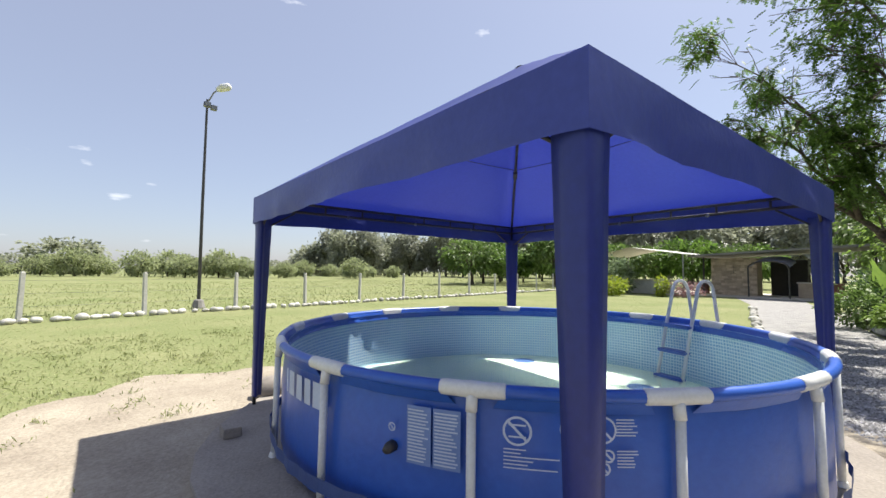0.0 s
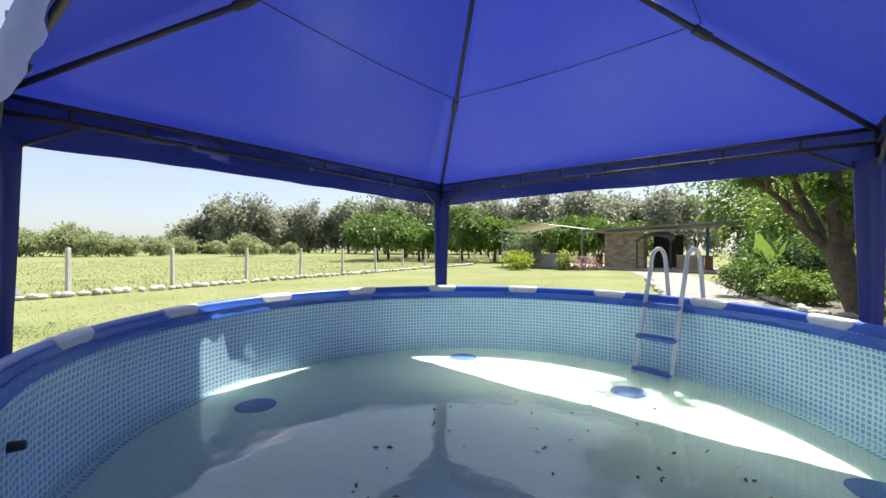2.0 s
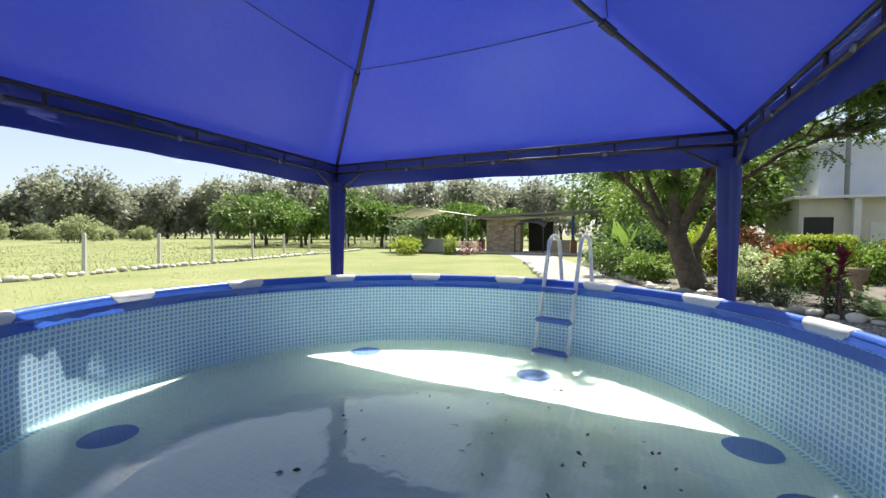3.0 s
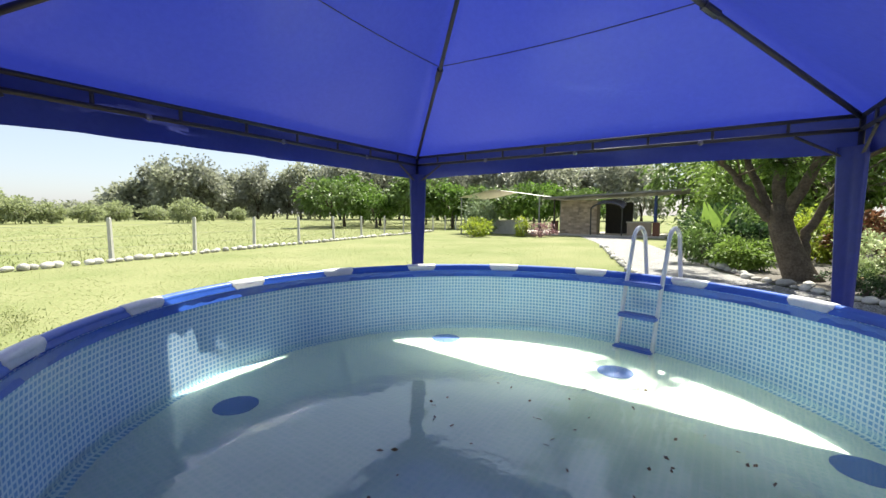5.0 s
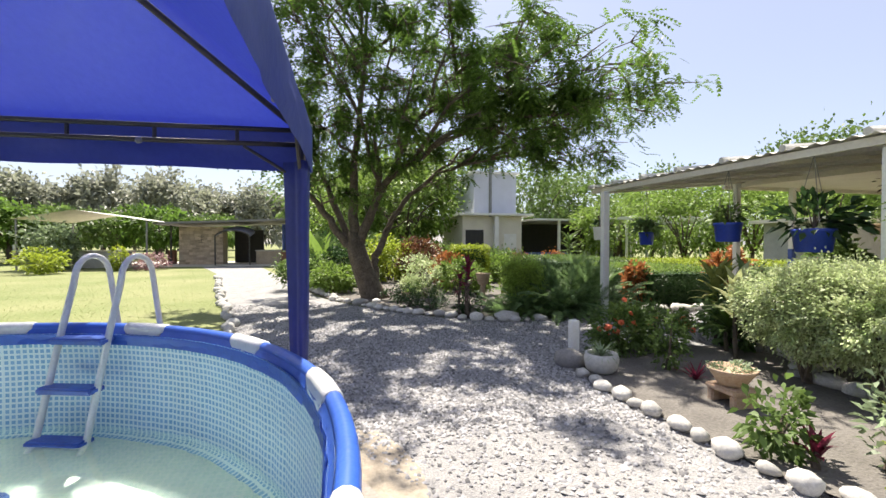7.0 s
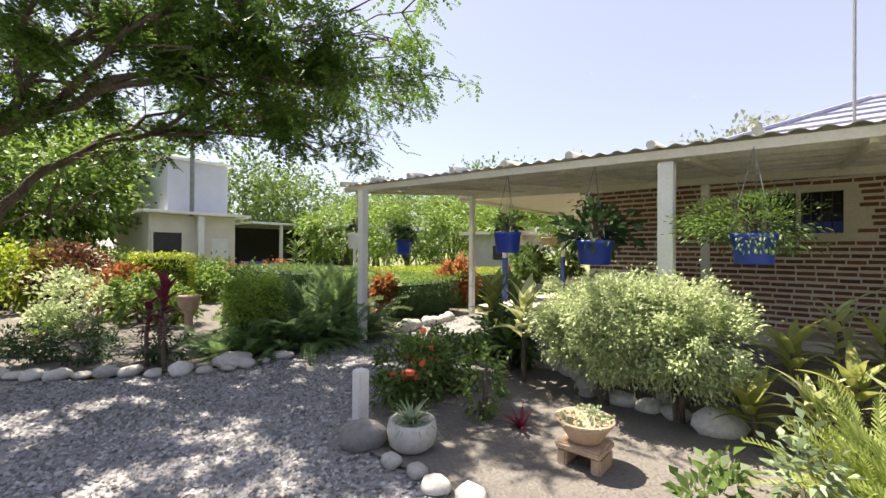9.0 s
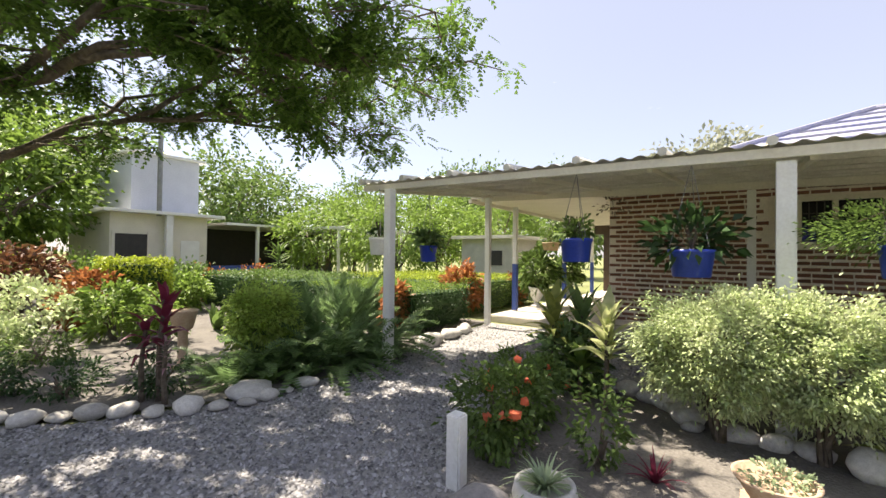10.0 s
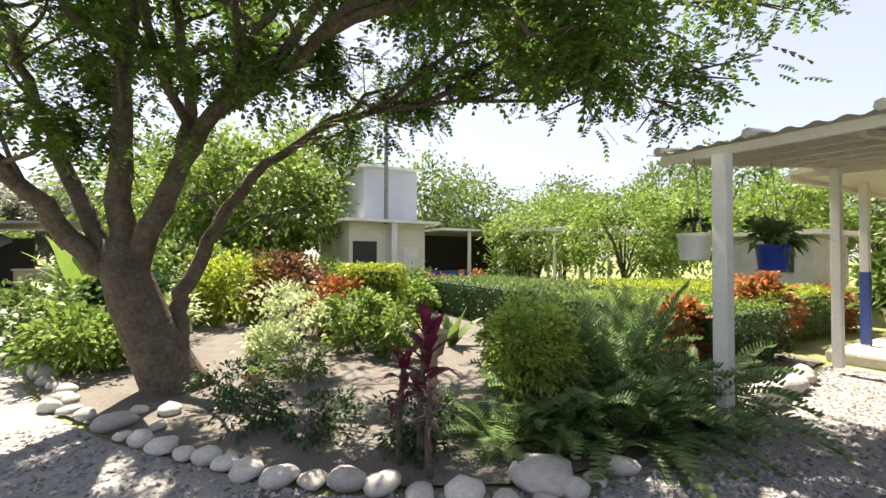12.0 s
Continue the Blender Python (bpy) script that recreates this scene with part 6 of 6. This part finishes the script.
for i, (x, y, n) in enumerate(((3.9, -3.15, 95), (3.5, -3.45, 80), (4.15, -3.55, 70))):
    fern(x, y, n + 40, 0.84, 320 + i, "bright yellow-green upright sword fern clump", L_BRIGHT, arch=0.42, W=0.034, steep=1.9)
grass_bush(2.9, -3.9, 420, 0.98, 96, "bright yellow-green long-bladed grass clump", L_BRIGHT)
bush("croton", 4.85, -2.55, (0.2, 0.2, 0.24), L_MID, 300, 0.09, "small green seedling bush", 97, stems=2)
strap_plant("cordyline", 4.62, -2.62, 0.02, 12, 0.26, 0.05, L_PURPLE, "small dark red cordyline", 98, 0.4, 1.5, 0.12)
bush("sapling", 4.5, -3.05, (0.14, 0.14, 0.3), L_GREYGREEN, 160, 0.08, "thin pale seedling on sandy soil", 99, stems=2)


# stone pot with grey-green grass by the marker post
potted(6.75, -2.42, 0.02, [(0.12, 0), (0.17, 0.05), (0.19, 0.15), (0.175, 0.22), (0.15, 0.22), (0.14, 0.18)], M_FENCE, "mossy stone pot on the bed corner")
strap_plant("grass_tuft", 6.75, -2.42, 0.2, 60, 0.3, 0.018, L_GREYGREEN, "pale grey-green grassy tuft in a stone pot", 101, 0.6, 1.0)
# large terracotta bowl on a plinth
t = thing("plinth", 5.67, -3.05, 0.02, "small weathered stone plinth under the bowl", "plinth")
part("top_slab", box(-0.16, -0.14, 0.12, 0.16, 0.14, 0.17, 0.012), M_TERRA, t)
for sx in (-1, 1):
    part("foot", box(sx * 0.12 - 0.035, -0.12, 0, sx * 0.12 + 0.035, 0.12, 0.12, 0.012), M_TERRA, t)
potted(5.67, -3.05, 0.19, [(0.09, 0), (0.11, 0.015), (0.17, 0.11), (0.195, 0.14), (0.205, 0.16), (0.185, 0.16), (0.165, 0.125), (0.03, 0.12)], M_TERRA, "wide terracotta bowl with small green plants")
bush("bowl_plants", 5.67, -3.05, (0.17, 0.17, 0.04), L_GREYGREEN, 420, 0.04, "small trailing green plants in a bowl", 102, stems=0, category="plant").location.z = 0.31
# crotons and potted palms before the terrace
strap_plant("croton_shrub", 7.25, -4.6, 0.02, 28, 0.46, 0.1, L_MID, "dark green long-leaved shrub on the path edge", 103, 0.45, 1.0, 0.45)
strap_plant("croton_shrub", 6.92, -4.4, 0.02, 24, 0.52, 0.11, L_CREAM, "yellow striped long-leaved croton", 104, 0.45, 1.2, 0.9)
strap_plant("croton_shrub", 7.62, -4.8, 0.02, 26, 0.58, 0.12, L_YELLOWGREEN, "tall yellow-green long-leaved shrub on the path edge", 105, 0.5, 1.3, 0.95)
strap_plant("croton_shrub", 7.4, -5.1, 0.02, 20, 0.6, 0.09, L_FERN, "tall dark long-leaved shrub on the path edge", 106, 0.4, 1.4, 0.9)
bush("dark_shrub", 7.45, -4.85, (0.35, 0.3, 0.4), L_FERN, 1000, 0.12, "dark leafy shrub on the path edge", 107)
URN = [(0.16, 0), (0.16, 0.04), (0.07, 0.1), (0.08, 0.16), (0.17, 0.3), (0.2, 0.48), (0.23, 0.5), (0.23, 0.54), (0.18, 0.54), (0.16, 0.46)]
for i, (x, y) in enumerate(((10.5, -10.95), (10.75, -14.1))):
    potted(x, y, 0.17, URN, M_WHITE, "white footed urn on the terrace", "urn")
    bush("potted_palm", x, y, (0.5, 0.5, 0.5), L_MID, 900, 0.2, "leafy green plant in a white urn", 110 + i, stems=3).location.z = 0.62
hanging_planter(10.0, -5.45, 1.45, M_BLUEPOT, L_FERN, "dark blue hanging pot under a spreading palm", (0.2, 0.2, 0.1), 160, 0.12, 0.5, w=0.14)
strap_plant("potted_palm", 10.0, -5.45, 1.7, 46, 0.56, 0.07, L_FERN, "dark green arching palm in a hanging blue pot", 108, 0.55, 1.1)
hanging_planter(10.28, -4.6, 1.55, M_WHITE, L_DARK, "weathered white hanging basket with little green", (0.1, 0.1, 0.05), 120, 0.06, w=0.145)
hanging_planter(11.0, -13.2, 1.75, M_TERRA, L_MID, "terracotta hanging pot with green plant", (0.3, 0.3, 0.22), 300, 0.12)


def tree(name, label, h, crown_r, leaf, n, size, seed, bark=None, trunk_r=0.12, low=0.35, limbs=7, category="tree"):
    g = np.random.default_rng(seed)
    t = thing(name, 0, 0, 0, label, category)
    bm = tube([(0, 0, -0.1), (0.05, 0.02, h * low * 0.6), (0.0, 0.06, h * low)], [trunk_r * 1.3, trunk_r, trunk_r * 0.85], 9)
    ends = []
    for i in range(limbs):
        a = i * 2.4 + g.uniform(-0.4, 0.4)
        r = crown_r * g.uniform(0.45, 0.85)
        z = h * (low + (1 - low) * g.uniform(0.35, 0.9))
        e = (r * math.cos(a), r * math.sin(a), z)
        tube([(0, 0.06, h * low * 0.95), (e[0] * 0.4, e[1] * 0.4, h * low + (z - h * low) * 0.6), e], [trunk_r * 0.6, trunk_r * 0.35, 0.02], 6, bm)
        ends.append(e)
    part("trunk", bm, bark or M_BARKD, t, "", True)
    zc = h * (1 + low) / 2
    P, q = cloud(g, n, (0, 0, zc), (crown_r, crown_r, h * (1 - low) / 2), 46, 0.26, 0.5)
    link_mesh("crown", leaf_mesh("crown", P, q + g.normal(size=(n, 3)) * 0.6, g.uniform(0.6, 1.4, n) * size, g.uniform(0.45, 0.7, n) * size, 0.25, seed), leaf, t)
    return t


def place(t, spots, seed):
    rs = random.Random(seed)
    for i, (x, y, k) in enumerate(spots):
        m = pose(x, y, 0, 0, 0, rs.uniform(0, 360)) @ Matrix.Diagonal((k * rs.uniform(0.9, 1.1), k * rs.uniform(0.9, 1.1), k * rs.uniform(0.9, 1.1), 1))
        if i == 0:
            t.matrix_world = m
        else:
            t2 = copy_thing(t, m)
            t2.scale = m.to_scale()


def at_az(az, d):
    """A spot d metres from the pool in a direction from +y towards +x."""
    return (1.2 + d * math.sin(radians(az)), 1.7 + d * math.cos(radians(az)))


rs = random.Random(5)
# citrus orchard
spots = []
for row, d in enumerate((44, 52, 60, 70)):
    az = 42.0 + row * 1.3
    while az < 78:
        x, y = at_az(az, d)
        spots.append((x + rs.uniform(-1, 1), y + rs.uniform(-1, 1), rs.uniform(0.8, 1.15)))
        az += rs.uniform(4.2, 6.0)
t1 = tagged(tree("orchard_tree", "round dark green orchard tree in rows", 4.9, 2.6, L_MID, 2400, 0.4, 201, trunk_r=0.14, low=0.28), group="orchard trees")
place(t1, spots[::2], 1)
t1b = tagged(tree("orchard_tree", "round dark green orchard tree in rows", 4.6, 2.5, L_TREE, 2400, 0.4, 202, trunk_r=0.14, low=0.3), group="orchard trees")
place(t1b, spots[1::2], 2)
# tall wood in the distance
spots = []
for az in np.arange(19, 41, 1.7):
    x, y = at_az(az, rs.uniform(105, 125))
    spots.append((x, y, rs.uniform(0.7, 1.0) * (1.0 if 21 < az < 38 else 0.75)))
for az in np.arange(40, 82, 2.6):
    x, y = at_az(az, rs.uniform(95, 120))
    spots.append((x, y, rs.uniform(0.85, 1.15)))
# aerial haze over the wood is only in the leaf colours
t2 = tagged(tree("wood_tree", "tall woodland tree far off, leaves greyed as haze", 13.5, 5.6, L_HAZEDPALE, 2600, 0.95, 203, trunk_r=0.25, low=0.15), group="distant wood")
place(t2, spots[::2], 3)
t3 = tagged(tree("wood_tree", "tall woodland tree far off, green leaves paled as haze", 12.5, 5.2, L_HAZED, 2600, 0.9, 204, trunk_r=0.25, low=0.12), group="distant wood")
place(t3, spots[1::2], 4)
# low scrub across the pasture
spots = []
for az in np.arange(-16, 30, 2.7):
    x, y = at_az(az + rs.uniform(-0.7, 0.7), rs.uniform(72, 100))
    spots.append((x, y, rs.uniform(0.4, 0.95)))
t4 = tagged(tree("scrub_tree", "low spreading green scrub tree across the pasture", 5.0, 3.6, L_SCRUB, 1800, 0.6, 205, low=0.1), group="pasture scrub")
place(t4, spots, 5)
spots = []
for az in np.arange(-40, 34, 2.2):
    x, y = at_az(az + rs.uniform(-0.9, 0.9), rs.uniform(120, 150))
    spots.append((x, y, rs.choice((0.3, 0.45, 0.6, 0.8, 1.15))))
t5 = tagged(tree("scrub_tree", "low tree at the far pasture edge, leaves paled as haze", 7.0, 5.2, L_HAZED, 1300, 1.1, 206, low=0.05), group="pasture scrub")
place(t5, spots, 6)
# trees round the gardens
t6 = tagged(tree("garden_tree", "light green garden tree behind the beds", 5.6, 2.6, L_LIGHT, 5200, 0.22, 207, low=0.2), group="garden trees")
place(t6, [(26.0, -2.2, 1.25), (25.5, 0.8, 0.9), (17.8, -13.2, 0.75), (15.0, -17.0, 0.8), (21.5, -12.5, 0.7), (29.0, -0.5, 1.1), (24.0, -16.5, 0.85), (20.0, -19.0, 0.9), (17.0, -22.0, 0.9)], 7)
t7 = tagged(tree("garden_tree", "dark leafy garden tree in the distance", 8.0, 3.8, L_MID, 4200, 0.35, 208, low=0.2), group="garden trees")
place(t7, [(31.0, -4.0, 1.0), (36.0, 0.0, 1.0), (34.0, -14.0, 1.0), (30.0, -22.0, 0.9), (22.0, -27.0, 0.9), (16.0, -30.0, 0.85), (12.5, -34.0, 0.8), (40.0, 3.0, 1.1), (44.0, -6.0, 1.1), (27.0, -30.0, 1.0), (38.0, -20.0, 1.1)], 8)
t8 = tagged(tree("rounded_tree", "broad rounded tree behind the house roof", 12.5, 6.0, L_HAZEDPALE, 3600, 0.7, 209, low=0.35), group="garden trees")
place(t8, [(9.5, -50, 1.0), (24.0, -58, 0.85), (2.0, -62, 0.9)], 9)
# leafy edge right of the drive
for i, (x, y, r, lf) in enumerate(((18.8, 1.5, 0.9, L_MID), (21, 1.7, 1.1, L_DARK), (23.5, 1.9, 1.2, L_MID), (26, 2.1, 1.2, L_MID), (28.5, 2.2, 1.2, L_MID), (17.4, 0.9, 0.8, L_DARK), (20.0, 0.2, 1.2, L_MID))):
    bush("border_shrub", x, y, (r, r, r * 0.85), lf, 2300, 0.17, "dense green shrub bordering the drive", 130 + i)
for i, (x, y) in enumerate(((17.4, 1.5), (19.0, 1.9))):
    strap_plant("banana_plant", x, y, 0.02, 11, 1.6, 0.3, L_LIGHT, "tall broad-leaved banana plant", 140 + i, 0.4, 1.6, 0.8)
# kiosk garden
bush("pale_shrub", 28.5, 16.5, (1.3, 1.3, 1.3), L_GREYGREEN, 1600, 0.25, "pale grey-green round shrub near the shelter", 150)
bush("lime_bush", 25.5, 15.0, (0.9, 0.9, 0.6), L_LIME, 900, 0.2, "low lime-green bush on the lawn edge", 151)
bush("lime_bush", 27.5, 12.6, (0.4, 0.4, 0.6), L_LIME, 400, 0.2, "small yellow-green bush near the shelter", 152)
bush("pink_shrub", 28.0, 11.4, (0.8, 0.8, 0.45), L_PINK, 600, 0.15, "dusty pink low shrub by the kiosk", 153)
strap_plant("dracaena", 19.2, -8.65, 0.0, 46, 0.8, 0.07, L_MID, "tall spiky dracaena with drooping leaves", 155, 0.55, 0.9, 1.7)


def floating_leaves():
    g = np.random.default_rng(61)
    n = 70
    r, a = 1.3 * g.random(n) ** 0.5, g.uniform(0, math.tau, n)
    P = np.stack([3.45 + r * np.cos(a), 2.0 + 0.8 * r * np.sin(a), np.full(n, 0.254)], 1)
    D = np.stack([np.cos(a * 7), np.sin(a * 7), np.zeros(n)], 1)
    tagged(link_mesh("fallen_leaves", leaf_mesh("fallen_leaves", P, D, g.uniform(0.015, 0.05, n), g.uniform(0.01, 0.03, n), 0.0, 8), L_DRY), "small dark fallen leaves floating on the water", "leaves", "", "stuff")


floating_leaves()
gravel_stones()
lawn()


# ---- bricks of the house wall ----
def lay_bricks(parent, x0, x1, z0, z1, skip, front, seed):
    """Those in the stretch that stays in sight are objects; the rest is one joined mesh."""
    rs = random.Random(seed)
    shapes = []
    for s in range(4):
        bm = box(-0.5, -0.012, -0.5, 0.5, 0.012, 0.5)
        for v in bm.verts:
            v.co.x += rs.uniform(-0.02, 0.02)
            v.co.z += rs.uniform(-0.07, 0.07)
        me = bpy.data.meshes.new("brick")
        bm.to_mesh(me)
        bm.free()
        me.materials.append(M_BRICK)
        shapes.append(me)
    rest = bmesh.new()
    z, row, count = z0, 0, 0
    while z < z1 - 0.05:
        x = x1 - (0.0 if row % 2 else 0.13)
        while x > x0 + 0.1:
            w = 0.25 * rs.uniform(0.88, 1.1)
            a, b = x - w, x
            zc, yc = z + 0.037 + rs.uniform(-0.006, 0.006), front + rs.uniform(-0.005, 0.004)
            if not (skip and a < skip[1] and b > skip[0] and z + 0.07 > skip[2] and z < skip[3]):
                if a > 4.2 and z > 0.75 and count < 300:
                    ob = new("brick", shapes[rs.randrange(4)])
                    ob.parent = parent
                    ob.matrix_local = pose((a + b) / 2, yc, zc) @ Matrix.Diagonal((w - 0.014, 1, 0.06, 1))
                    count += 1
                else:
                    box(a + 0.007, yc - 0.012, zc - 0.03, b - 0.007, yc + 0.012, zc + 0.03, bm=rest)
            x -= w + 0.008
        z += 0.105
        row += 1
    tagged(part("bricks", rest, M_BRICKS, parent), kind="stuff")


lay_bricks(bpy.data.objects["wall_front"], -3.9, 8.3, 0.02, 2.74, (3.93 - 0.06, 5.4 + 0.06, 1.56, 2.5), 0.108, 31)
